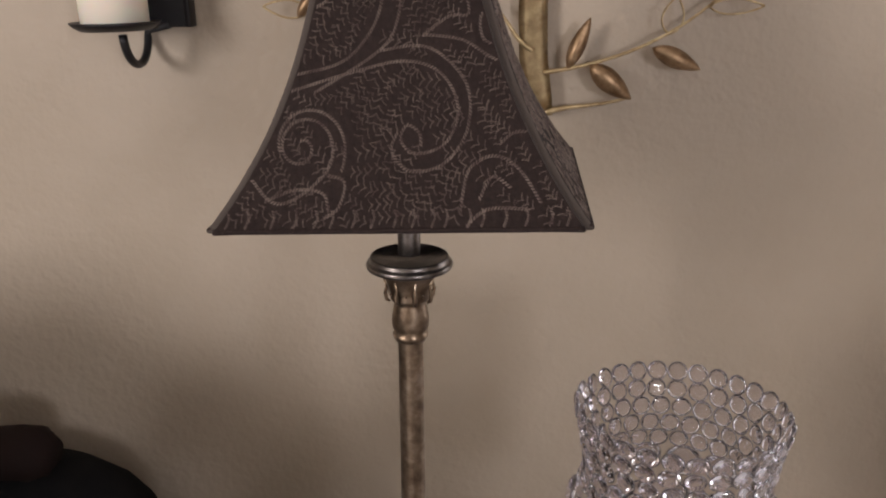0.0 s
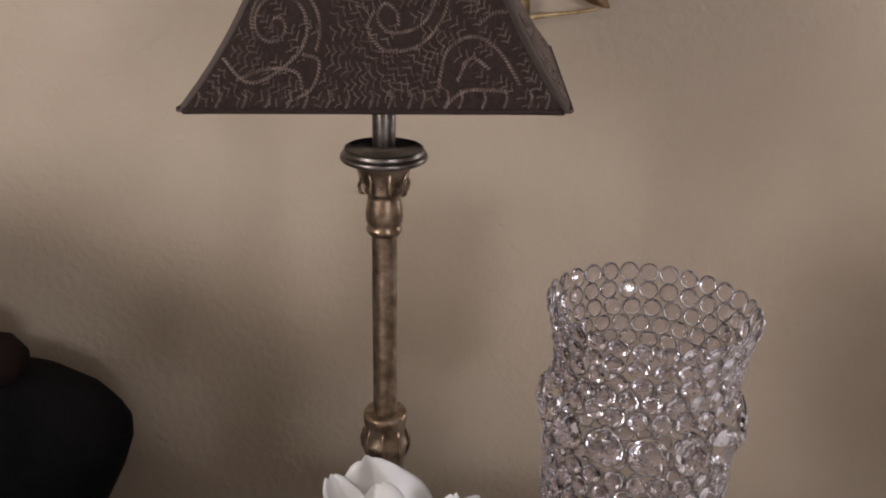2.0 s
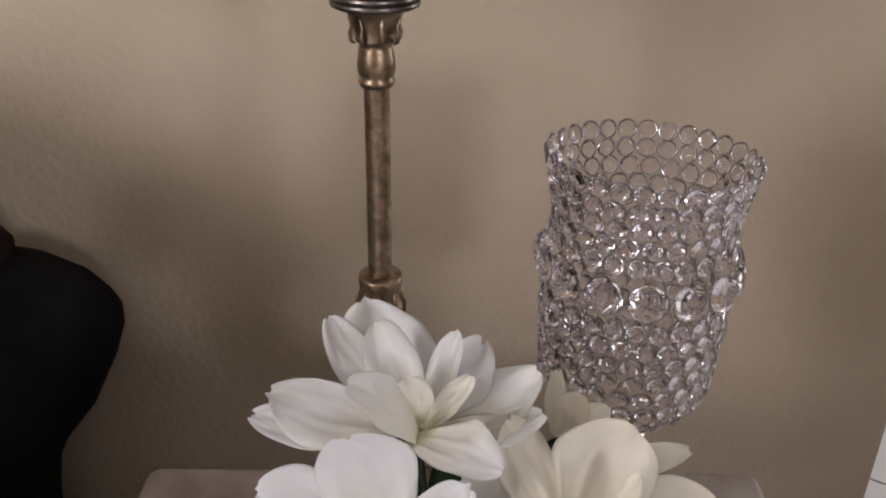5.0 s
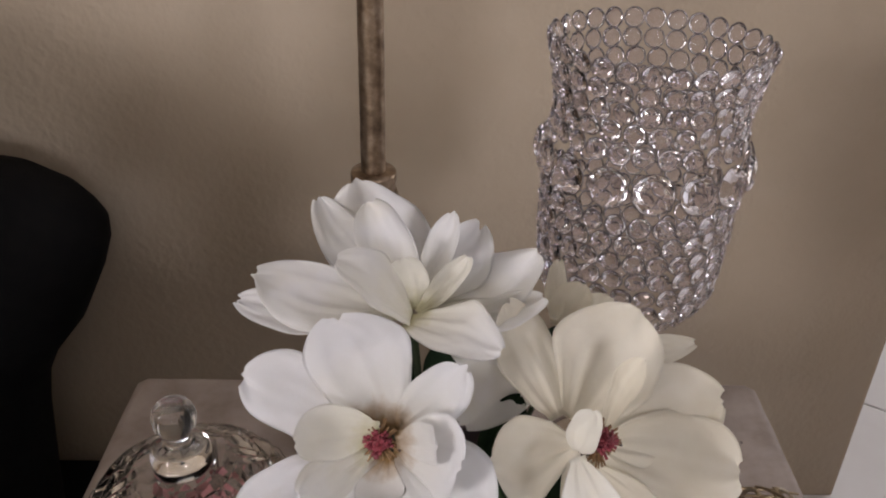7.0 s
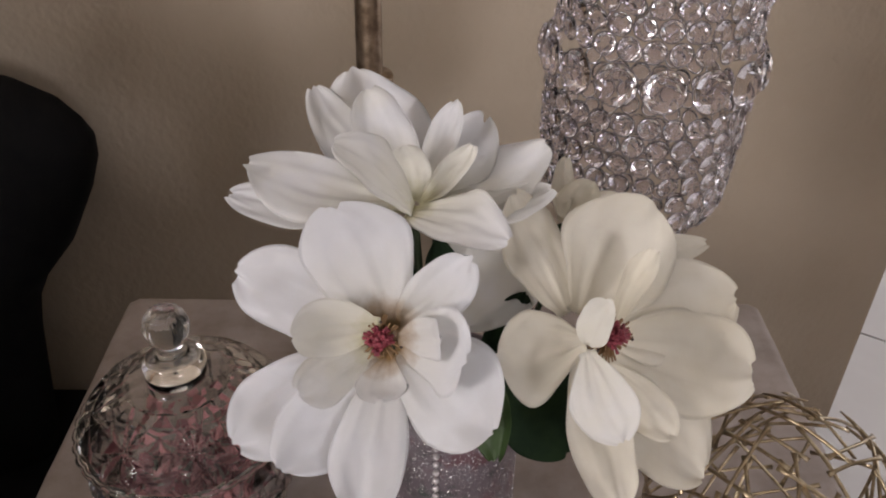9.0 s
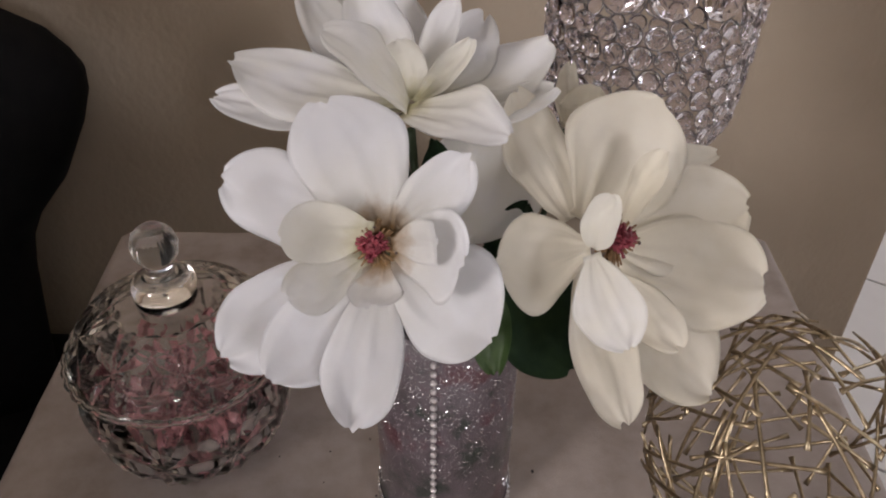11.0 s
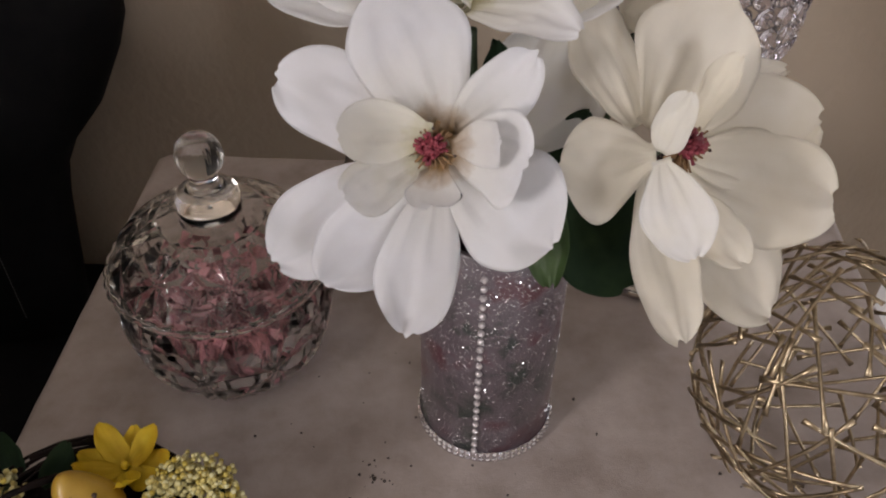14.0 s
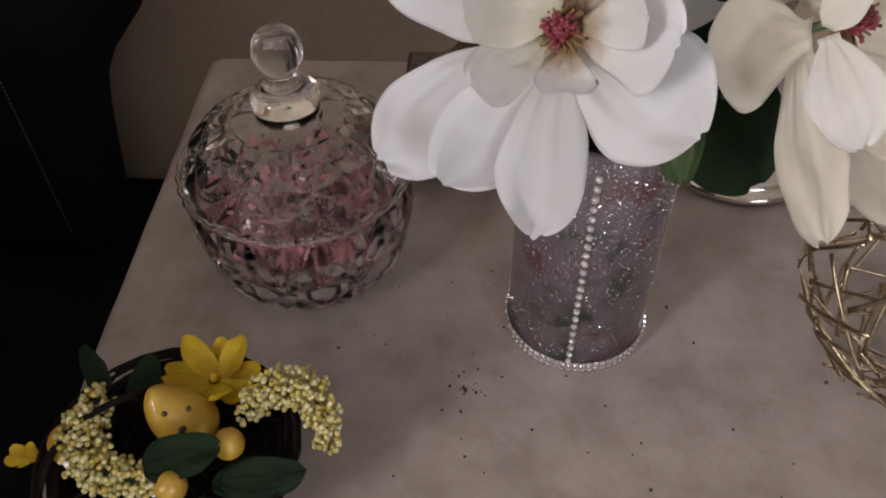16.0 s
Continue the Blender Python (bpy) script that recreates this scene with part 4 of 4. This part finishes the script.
# root, tip, width, sag, cup, curl, place of the greatest width
F1 = flower("open white silk magnolia with a crimson heart", (0.0737, 0.495, 0.263), (-0.06, -0.86, 0.50), [
    ((0.078, 0.500, 0.265), (0.051, 0.520, 0.330), 0.058, 0.006, 0.30, 0.010, 0.58),
    ((0.073, 0.502, 0.264), (-0.003, 0.530, 0.278), 0.049, 0.005, 0.22, 0.006, 0.60),
    ((0.066, 0.500, 0.248), (-0.004, 0.478, 0.203), 0.050, 0.004, 0.25, 0.004, 0.62),
    ((0.073, 0.498, 0.252), (0.024, 0.452, 0.213), 0.046, 0.006, 0.30, 0.004, 0.60),
    ((0.077, 0.500, 0.248), (0.065, 0.428, 0.202), 0.039, 0.003, 0.25, 0.000, 0.64),
    ((0.083, 0.498, 0.253), (0.132, 0.450, 0.240), 0.058, 0.007, 0.30, 0.004, 0.56),
    ((0.080, 0.502, 0.264), (0.120, 0.498, 0.313), 0.031, 0.004, 0.20, 0.004, 0.60),
    ((0.082, 0.494, 0.263), (0.119, 0.462, 0.279), 0.043, 0.006, 0.30, 0.004, 0.58),
    ((0.083, 0.490, 0.267), (0.107, 0.470, 0.284), 0.023, 0.005, 0.40, 0.004, 0.56),
    ((0.074, 0.494, 0.272), (0.031, 0.476, 0.282), 0.030, 0.007, 0.36, 0.006, 0.55, M_IVORY),
    ((0.069, 0.492, 0.258), (0.035, 0.456, 0.262), 0.029, 0.006, 0.30, 0.002, 0.58, M_IVORY),
    ((0.079, 0.490, 0.258), (0.076, 0.452, 0.257), 0.025, 0.004, 0.36, 0.004, 0.60),
], M_PETAL, stem=(0.112, 0.55))
F2 = flower("open cream silk magnolia with a crimson heart", (0.187, 0.483, 0.276), (0.30, -0.76, 0.55), [
    ((0.170, 0.505, 0.272), (0.139, 0.540, 0.322), 0.036, 0.006, 0.25, 0.004, 0.55),
    ((0.177, 0.505, 0.270), (0.208, 0.545, 0.317), 0.069, 0.006, 0.36, 0.010, 0.58),
    ((0.179, 0.494, 0.263), (0.133, 0.478, 0.269), 0.048, 0.005, 0.28, -0.004, 0.60),
    ((0.191, 0.500, 0.260), (0.267, 0.535, 0.259), 0.058, 0.004, 0.20, 0.004, 0.58),
    ((0.192, 0.500, 0.257), (0.276, 0.505, 0.229), 0.059, 0.005, 0.20, 0.000, 0.60),
    ((0.189, 0.498, 0.251), (0.256, 0.488, 0.168), 0.061, 0.004, 0.22, 0.000, 0.60),
    ((0.190, 0.488, 0.252), (0.226, 0.470, 0.218), 0.028, 0.004, 0.30, 0.000, 0.60),
    ((0.177, 0.495, 0.254), (0.205, 0.455, 0.176), 0.036, 0.003, 0.30, -0.004, 0.52),
    ((0.175, 0.470, 0.278), (0.191, 0.438, 0.248), 0.031, -0.006, 0.30, -0.006, 0.54, M_IVORY, (-0.2, -0.6, 0.75)),
    ((0.175, 0.472, 0.280), (0.180, 0.466, 0.317), 0.017, -0.003, 0.36, 0.004, 0.55, M_IVORY, (-0.2, -0.7, 0.65)),
    ((0.192, 0.492, 0.275), (0.211, 0.515, 0.306), 0.017, 0.003, 0.35, 0.004, 0.60),
], M_CREAM, stem=(0.118, 0.546))
F3 = flower("upward facing white silk magnolia with long petals", (0.091, 0.533, 0.316), (0.0, -0.30, 0.95), [
    ((0.086, 0.545, 0.313), (0.052, 0.612, 0.353), 0.062, 0.012, 0.42, 0.010, 0.58),
    ((0.084, 0.540, 0.320), (0.033, 0.600, 0.347), 0.029, 0.006, 0.30, 0.008, 0.60),
    ((0.087, 0.540, 0.320), (0.064, 0.585, 0.357), 0.034, 0.006, 0.45, 0.006, 0.60),
    ((0.087, 0.535, 0.317), (-0.012, 0.560, 0.308), 0.030, 0.004, 0.20, 0.002, 0.60),
    ((0.087, 0.532, 0.322), (0.003, 0.548, 0.333), 0.046, 0.004, 0.26, 0.004, 0.58),
    ((0.091, 0.536, 0.320), (0.083, 0.550, 0.344), 0.024, 0.004, 0.42, 0.004, 0.56),
    ((0.090, 0.523, 0.323), (0.056, 0.515, 0.366), 0.032, -0.003, 0.28, -0.003, 0.56),
    ((0.092, 0.536, 0.320), (0.112, 0.585, 0.352), 0.019, 0.005, 0.40, 0.002, 0.64),
    ((0.094, 0.540, 0.321), (0.129, 0.600, 0.335), 0.038, 0.006, 0.30, 0.002, 0.60),
    ((0.095, 0.536, 0.319), (0.162, 0.570, 0.331), 0.041, 0.008, 0.30, 0.006, 0.62),
    ((0.093, 0.532, 0.321), (0.121, 0.550, 0.345), 0.016, 0.004, 0.40, 0.002, 0.64),
    ((0.095, 0.532, 0.319), (0.163, 0.545, 0.321), 0.026, 0.006, 0.30, 0.002, 0.58),
    ((0.087, 0.528, 0.318), (0.136, 0.496, 0.326), 0.033, -0.003, 0.22, -0.004, 0.56),
], M_IVORY, stamen=False, stem=(0.105, 0.552))
F4 = flower("half hidden white silk magnolia at the back", (0.170, 0.575, 0.265), (0.10, -0.75, 0.62), [
    ((0.138, 0.556, 0.298), (0.117, 0.535, 0.236), 0.063, -0.004, 0.12, 0.0, 0.50, M_IVORY),
    ((0.174, 0.575, 0.285), (0.179, 0.620, 0.298), 0.014, 0.003, 0.35, 0.004, 0.50),
    ((0.174, 0.575, 0.281), (0.193, 0.600, 0.293), 0.027, 0.004, 0.30, 0.004, 0.55),
    ((0.216, 0.560, 0.272), (0.263, 0.590, 0.257), 0.021, 0.004, 0.35, 0.006, 0.45),
    ((0.182, 0.575, 0.273), (0.210, 0.600, 0.284), 0.028, 0.004, 0.30, 0.004, 0.55),
], M_CREAM, stamen=False, stem=(0.112, 0.556))


def foliage(label, leaves, stem_from):
    """Silk leaves on one wired stem."""
    ob = thing("magnolia_leaves", label, "leaves", (*stem_from, TOP + 0.04), "silk leaves in the vase")
    o = Vector(ob.location)
    for n, (b, t, w, f, m) in enumerate(leaves):
        b, t = Vector((b[0], b[1], b[2] + TOP)) - o, Vector((t[0], t[1], t[2] + TOP)) - o
        part("leaf", petal(b, t, w, f, 0.004, 0.22, 0.0, n + 40, 0.5), m, ob)
        part("stem", tube(bmesh.new(), bezier((0, 0, 0), (0, 0, 0.08), (b + Vector((0, 0, -0.02))), b, 10), 0.0018, 7), M_STEM, ob)
    return ob


foliage("dark green silk leaves under the flowers", [((0.148, 0.522, 0.232), (0.182, 0.503, 0.168), 0.060, (0.3, -0.9, 0.35), M_LEAF), ((0.168, 0.558, 0.255), (0.190, 0.556, 0.295), 0.030, (0.1, -0.8, 0.5), M_LEAF)], (0.118, 0.555))
foliage("light green curled silk leaf beside the vase", [((0.128, 0.500, 0.240), (0.134, 0.470, 0.198), 0.024, (-0.35, -0.8, 0.4), M_LEAF_LIGHT)], (0.115, 0.548))
foliage("dark green silk leaves between the blooms", [((0.112, 0.545, 0.23), (0.103, 0.532, 0.300), 0.022, (0.2, -0.8, 0.5), M_LEAF), ((0.130, 0.535, 0.21), (0.152, 0.535, 0.262), 0.022, (0, -0.8, 0.5), M_LEAF), ((0.09, 0.545, 0.24), (0.072, 0.533, 0.304), 0.020, (0, -0.6, 0.8), M_LEAF)], (0.108, 0.556))

# ---- orb of gold rods ----
OR = 0.085
orb = thing("gold_wire_orb", "open decorative orb of short brushed gold rods", "decorative orb", (0.3215, 0.515, TOP + OR + 0.002))
rods = []
for L in (0.046, 0.056, 0.064, 0.074):
    for bent in (0, 1):
        bm = bmesh.new()
        rings = []
        for i in range(9):                   # round in the middle, hammered flat and flared at both ends
            f = i / 8
            s = (f - 0.5) * L
            end = max(0.0, abs(f - 0.5) - 0.36) / 0.14
            z = (math.sqrt(OR ** 2 - s * s) - OR) * 0.4
            y = 0.006 * max(0.0, f - 0.6) if bent else 0.0
            rings.append([bm.verts.new((s, y + 0.0012 * (1 + 0.75 * end) * math.cos(a), z + 0.0012 * (1 - 0.45 * end) * math.sin(a))) for a in [k * math.pi / 4 for k in range(8)]])
        for a, b in zip(rings, rings[1:]):
            for k in range(8):
                bm.faces.new((a[k], b[k], b[(k + 1) % 8], a[(k + 1) % 8]))
        bm.faces.new(rings[0])
        bm.faces.new(rings[-1][::-1])
        bmesh.ops.recalc_face_normals(bm, faces=bm.faces)
        rods.append(to_mesh("rod", bm, M_ORB))
rnd = random.Random(77)
count = 150
for k in range(count):
    z = 1 - 2 * (k + 0.5) / count
    a = k * 2.399963 + rnd.gauss(0, 0.16)
    q = math.sqrt(1 - z * z)
    nrm = Vector((q * math.cos(a), q * math.sin(a), z))
    tang = nrm.orthogonal().normalized()
    tang = Matrix.Rotation(rnd.uniform(0, math.pi * 2), 3, nrm) @ tang
    m = Matrix((tang, nrm.cross(tang), nrm)).transposed().to_4x4()
    ob = new("rod", rods[rnd.randrange(8)])
    ob.parent = orb
    ob.matrix_local = Matrix.Translation(nrm * (OR - 0.0014 - rnd.uniform(0, 0.0035))) @ m @ Matrix.Rotation(rnd.gauss(0, 0.05), 4, "Y")

# ---- basket with chick ----
BX, BY = -0.130, 0.409
basket = thing("twig_basket", "small dark twig nest basket with silk leaves", "basket", (BX + 0.004, BY, TOP))
rnd = random.Random(12)


def twig_ring(bm, r, z, wob, rad, turns=1.0, start=0.0):
    pts = []
    n = int(26 * turns)
    p1, p2 = rnd.uniform(0, 6), rnd.uniform(0, 6)
    for i in range(n + 1):
        a = start + 2 * math.pi * turns * i / n
        q = r + wob * math.sin(2.3 * a + p1)
        pts.append((q * math.cos(a), q * math.sin(a), z + wob * math.sin(1.7 * a + p2)))
    tube(bm, pts, rad, 5)


for lev in range(9):
    bm = bmesh.new()
    f = lev / 8
    for _ in range(7):
        twig_ring(bm, 0.050 + 0.018 * f + rnd.gauss(0, 0.002), 0.004 + 0.040 * f + rnd.gauss(0, 0.0012), 0.002, rnd.uniform(0.0009, 0.0017), rnd.uniform(0.6, 1.1), rnd.uniform(0, 6))
    for v in bm.verts:
        v.co.z = max(v.co.z, 0.0005)
    part("twig_coil", bm, M_TWIG, basket)
bm = bmesh.new()
lathe(bm, [(0, 0.001), (0.048, 0.001), (0.051, 0.004), (0.064, 0.030), (0.061, 0.031), (0.048, 0.014), (0, 0.014)], 30)
part("basket_liner", bm, M_TWIG, basket, "dark twig floor of the nest")
for k in range(6):
    bm = bmesh.new()
    o = rnd.gauss(0, 0.0022)
    tube(bm, [(-0.066 + o + 0.060 * (1 - math.cos(t)) * 0.5, -0.032 + 0.085 * (t / math.pi) + rnd.gauss(0, 0.0006), 0.034 + 0.034 * math.sin(t) + o) for t in [i * math.pi / 14 for i in range(15)]], rnd.uniform(0.001, 0.0018), 5)
    part("twig_handle", bm, M_TWIG, basket)
bm = bmesh.new()
for _ in range(14):
    a = rnd.uniform(0, 6.28)
    p = Vector((0.067 * math.cos(a), 0.067 * math.sin(a), rnd.uniform(0.025, 0.045)))
    tube(bm, [p, p + Vector((rnd.gauss(0, 0.008), rnd.gauss(0, 0.008), rnd.uniform(0, 0.006)))], [0.0008, 0.0005], 4)
for _ in range(150):
    a, q = rnd.uniform(0, 6.28), 0.062 * math.sqrt(rnd.random())
    p = Vector((q * math.cos(a), q * math.sin(a), rnd.uniform(0.012, 0.040)))
    e = p + Vector((rnd.gauss(0, 0.02), rnd.gauss(0, 0.02), rnd.gauss(0.004, 0.006)))
    e.z = min(max(e.z, 0.005), 0.046)
    if math.hypot(e.x, e.y) > 0.068:
        e *= 0.9 * 0.068 / math.hypot(e.x, e.y)
        e.z = max(e.z, 0.01)
    tube(bm, [p, (p + e) / 2 + Vector((rnd.gauss(0, 0.004), rnd.gauss(0, 0.004), 0.003)), e], [0.0011, 0.0010, 0.0006], 4)
tagged(part("twig_ends", bm, M_TWIG, basket), kind="stuff")
for b, t, w, f, m in (((-0.050, 0.040, 0.040), (-0.062, 0.058, 0.062), 0.017, (0, -0.8, 0.6), M_LEAF), 
                      ((-0.002, -0.022, 0.066), (0.036, -0.008, 0.068), 0.026, (0, -0.4, 0.9), M_LEAF), ((0.036, -0.020, 0.052), (0.080, -0.012, 0.052), 0.024, (0, -0.3, 0.9), M_LEAF),
                      ((0.060, -0.010, 0.046), (0.030, -0.022, 0.050), 0.022, (0, -0.3, 0.9), M_LEAF), ((0.018, -0.034, 0.046), (0.046, -0.036, 0.048), 0.014, (0, -0.3, 0.9), M_LEAF), ((-0.026, 0.030, 0.044), (-0.020, 0.055, 0.060), 0.02, (0, -0.6, 0.8), M_LEAF)):
    part("leaf", petal(b, t, w, f, 0.002, 0.3, 0, 4, 0.40), m, basket, "dark green silk leaf")

chick = thing("chick_figurine", "small yellow ceramic chick sitting in the nest", "figurine", (BX + 0.0120, BY + 0.0160, TOP + 0.048))
chick.scale = (0.86, 0.86, 0.86)
bm = ball(bmesh.new(), (0, 0, 0), 0.021, 4, (1, 0.95, 1.25))
for v in bm.verts:                       # pear shape with a small tuft
    h = (v.co.z + 0.026) / 0.052
    k = 1.06 - 0.62 * max(0, h - 0.30) ** 1.2
    v.co.x, v.co.y = v.co.x * k - 0.024 * max(0, h - 0.40), v.co.y * k + 0.004 * max(0, h - 0.45)
    v.co.z += 0.010
skin = [v.co.copy() for v in bm.verts]


def on_skin(x, y, z):
    """The nearest place on the chick's body."""
    return min(skin, key=lambda q: (q - Vector((x, y, z))).length)


part("chick_body", bm, M_CHICK, chick)
for p in ((-0.0056, -0.0125, 0.0293), (0.0150, -0.0080, 0.0330)):
    part("eye", ball(bmesh.new(), on_skin(*p), 0.0019, 2), M_ANTHER, chick, "black painted eye")
bm = bmesh.new()
bmesh.ops.create_cone(bm, cap_ends=True, segments=10, radius1=0.0042, radius2=0.0004, depth=0.0075, matrix=Matrix.Translation(on_skin(0.0060, -0.0190, 0.0230)) @ Matrix.Rotation(radians(70), 4, "X"))
part("beak", bm, M_ANTHER, chick, "dark pointed beak")
for p, r in (((BX + 0.0405, BY - 0.001, TOP + 0.058), 0.0086), ((BX + 0.015, BY - 0.026, TOP + 0.056), 0.0086), ((BX - 0.050, BY + 0.000, TOP + 0.050), 0.0115)):
    e = part("yellow_egg", ball(bmesh.new(), (0, 0, 0), r, 3, (1, 1, 1.12)), M_CHICK)
    e.location = p
    tagged(e, "small yellow egg lying in the twig nest", "egg", "eggs in the nest")

lily = thing("yellow_silk_flower", "yellow silk flower with pointed petals on the nest", "flower", (BX + 0.021, BY + 0.044, TOP + 0.050))
for k in range(9):
    a = k * 2 * math.pi / 9 + 0.2
    up = 0.006 + 0.011 * (k % 2)
    tip = Vector((0.029 * math.cos(a), 0.026 * math.sin(a), up))
    part("petal", petal((0.002 * math.cos(a), 0.002 * math.sin(a), 0), tip, 0.0165, (0, -0.2, 1), 0.003, 0.35, 0.004, k + 1, 0.48), M_YELLOW, lily)
part("flower_heart", ball(bmesh.new(), (0, 0, 0.003), 0.0024, 2, (1, 1, 1.6)), M_YELLOW, lily)
small_fl = thing("yellow_silk_blossom", "small yellow silk blossom hanging off the nest rim", "flower", (BX - 0.076, BY - 0.006, TOP + 0.044))
small_fl.scale = (0.7, 0.7, 0.7)
for k in range(5):
    a = k * 2 * math.pi / 5
    part("petal", petal((0, 0, 0), (0.014 * math.cos(a), 0.012 * math.sin(a), 0.004), 0.011, (0, -0.3, 1), 0.002, 0.3, 0.0, k, 0.55), M_YELLOW, small_fl)


def berries(label, path, spread, count, seed):
    """A spray of tiny berries round a bent sprig."""
    r = random.Random(seed)
    pts = bezier(*path, 24)
    o = pts[0].copy()
    ob = thing("berry_spray", label, "berry spray", o, "berry sprays in the nest")
    bm = bmesh.new()
    for _ in range(count):
        t = r.random()
        c = pts[int(t * 24)] - o
        q = Vector((r.gauss(0, 1), r.gauss(0, 1), r.gauss(0, 1))).normalized() * spread * (0.55 + 0.45 * r.random()) * (0.6 + 0.5 * math.sin(math.pi * t))
        ball(bm, c + q, r.uniform(0.0015, 0.0022), 1)
    tagged(part("berry_mass", bm, M_BERRY, ob), kind="stuff")
    part("sprig", tube(bmesh.new(), [p - o for p in pts], 0.0015, 6), M_STEM, ob)


Z = TOP + 0.055
berries("cream and yellow berry spray on the nest", ((BX + 0.046, BY + 0.022, Z), (BX + 0.058, BY + 0.048, Z + 0.006), (BX + 0.089, BY + 0.042, Z), (BX + 0.091, BY + 0.006, Z - 0.012)), 0.0130, 600, 1)
berries("cream and yellow berry spray over the rim", ((BX - 0.036, BY + 0.022, Z + 0.008), (BX - 0.050, BY - 0.008, Z + 0.006), (BX - 0.028, BY - 0.026, Z), (BX + 0.010, BY - 0.022, Z - 0.002)), 0.0140, 680, 2)

# ---- chair ----
chair = thing("padded_chair", "black upholstered high chair with a narrow waisted back", "chair", (-0.62, 1.066, 0))


def loft(bm, rows, n=48, p=2.6):
    """Upright body of rounded sections: (half width, half depth, height)."""
    rings = []
    for w, d, z in rows:
        ring = []
        for k in range(n):
            a = 2 * math.pi * k / n
            c, s = math.cos(a), math.sin(a)
            ring.append(bm.verts.new((w * math.copysign(abs(c) ** (2 / p), c), d * math.copysign(abs(s) ** (2 / p), s), z)))
        rings.append(ring)
    bm.faces.new(rings[0][::-1])
    for a, b in zip(rings, rings[1:]):
        for k in range(n):
            bm.faces.new((a[k], a[(k + 1) % n], b[(k + 1) % n], b[k]))
    bm.faces.new(rings[-1])
    return bm


bm = loft(bmesh.new(), [(0.13, 0.06, 0.20), (0.137, 0.065, 0.27), (0.150, 0.07, 0.37), (0.163, 0.072, 0.459), (0.176, 0.074, 0.515), (0.200, 0.076, 0.56), (0.250, 0.078, 0.62), (0.290, 0.078, 0.695), (0.3065, 0.076, 0.738),
                        (0.309, 0.074, 0.766), (0.299, 0.070, 0.786), (0.278, 0.064, 0.811), (0.236, 0.055, 0.834), (0.18, 0.04, 0.843), (0.10, 0.02, 0.845)])
part("backrest", bm, M_BLACK, chair)
bm = bmesh.new()
tube(bm, [(-0.15 + 0.34 * i / 16, -0.01, 0.856 + 0.004 * math.sin(i)) for i in range(17)], [0.03] + [0.036] * 15 + [0.022], 16)
part("head_roll", bm, M_DARKBROWN, chair, "dark brown padded roll on top")
# added out of view: blocks window light, so the lower left wall falls dark
bm = box(bmesh.new(), (-0.34, -1.22, FLOOR), (0.03, -0.20, 1.14), 0.06, 4)
part("window_shadow_block", bm, M_BLACK, chair, "tall added block that shadows the lower left of the wall")
bm = loft(bmesh.new(), [(0.10, 0.05, FLOOR), (0.12, 0.055, FLOOR + 0.02), (0.12, 0.055, 0.205)])
part("pedestal", bm, M_BLACK, chair)
# stretched to wall and table as a dark filler over the pale floor
bm = box(bmesh.new(), (-0.40, -0.80, FLOOR), (0.385, 0.130, 0.23), 0.02, 3)
part("seat_floor_cover", bm, M_BLACK, chair)
st = bmesh.new()
for i in range(60):
    z = 0.30 + 0.006 * i
    tube(st, [(0.085, -0.0735, z), (0.085, -0.0745, z + 0.0035)], 0.0007, 4)
tagged(part("stitching", st, M_THREAD, chair, "pale stitched seam", False), kind="stuff")
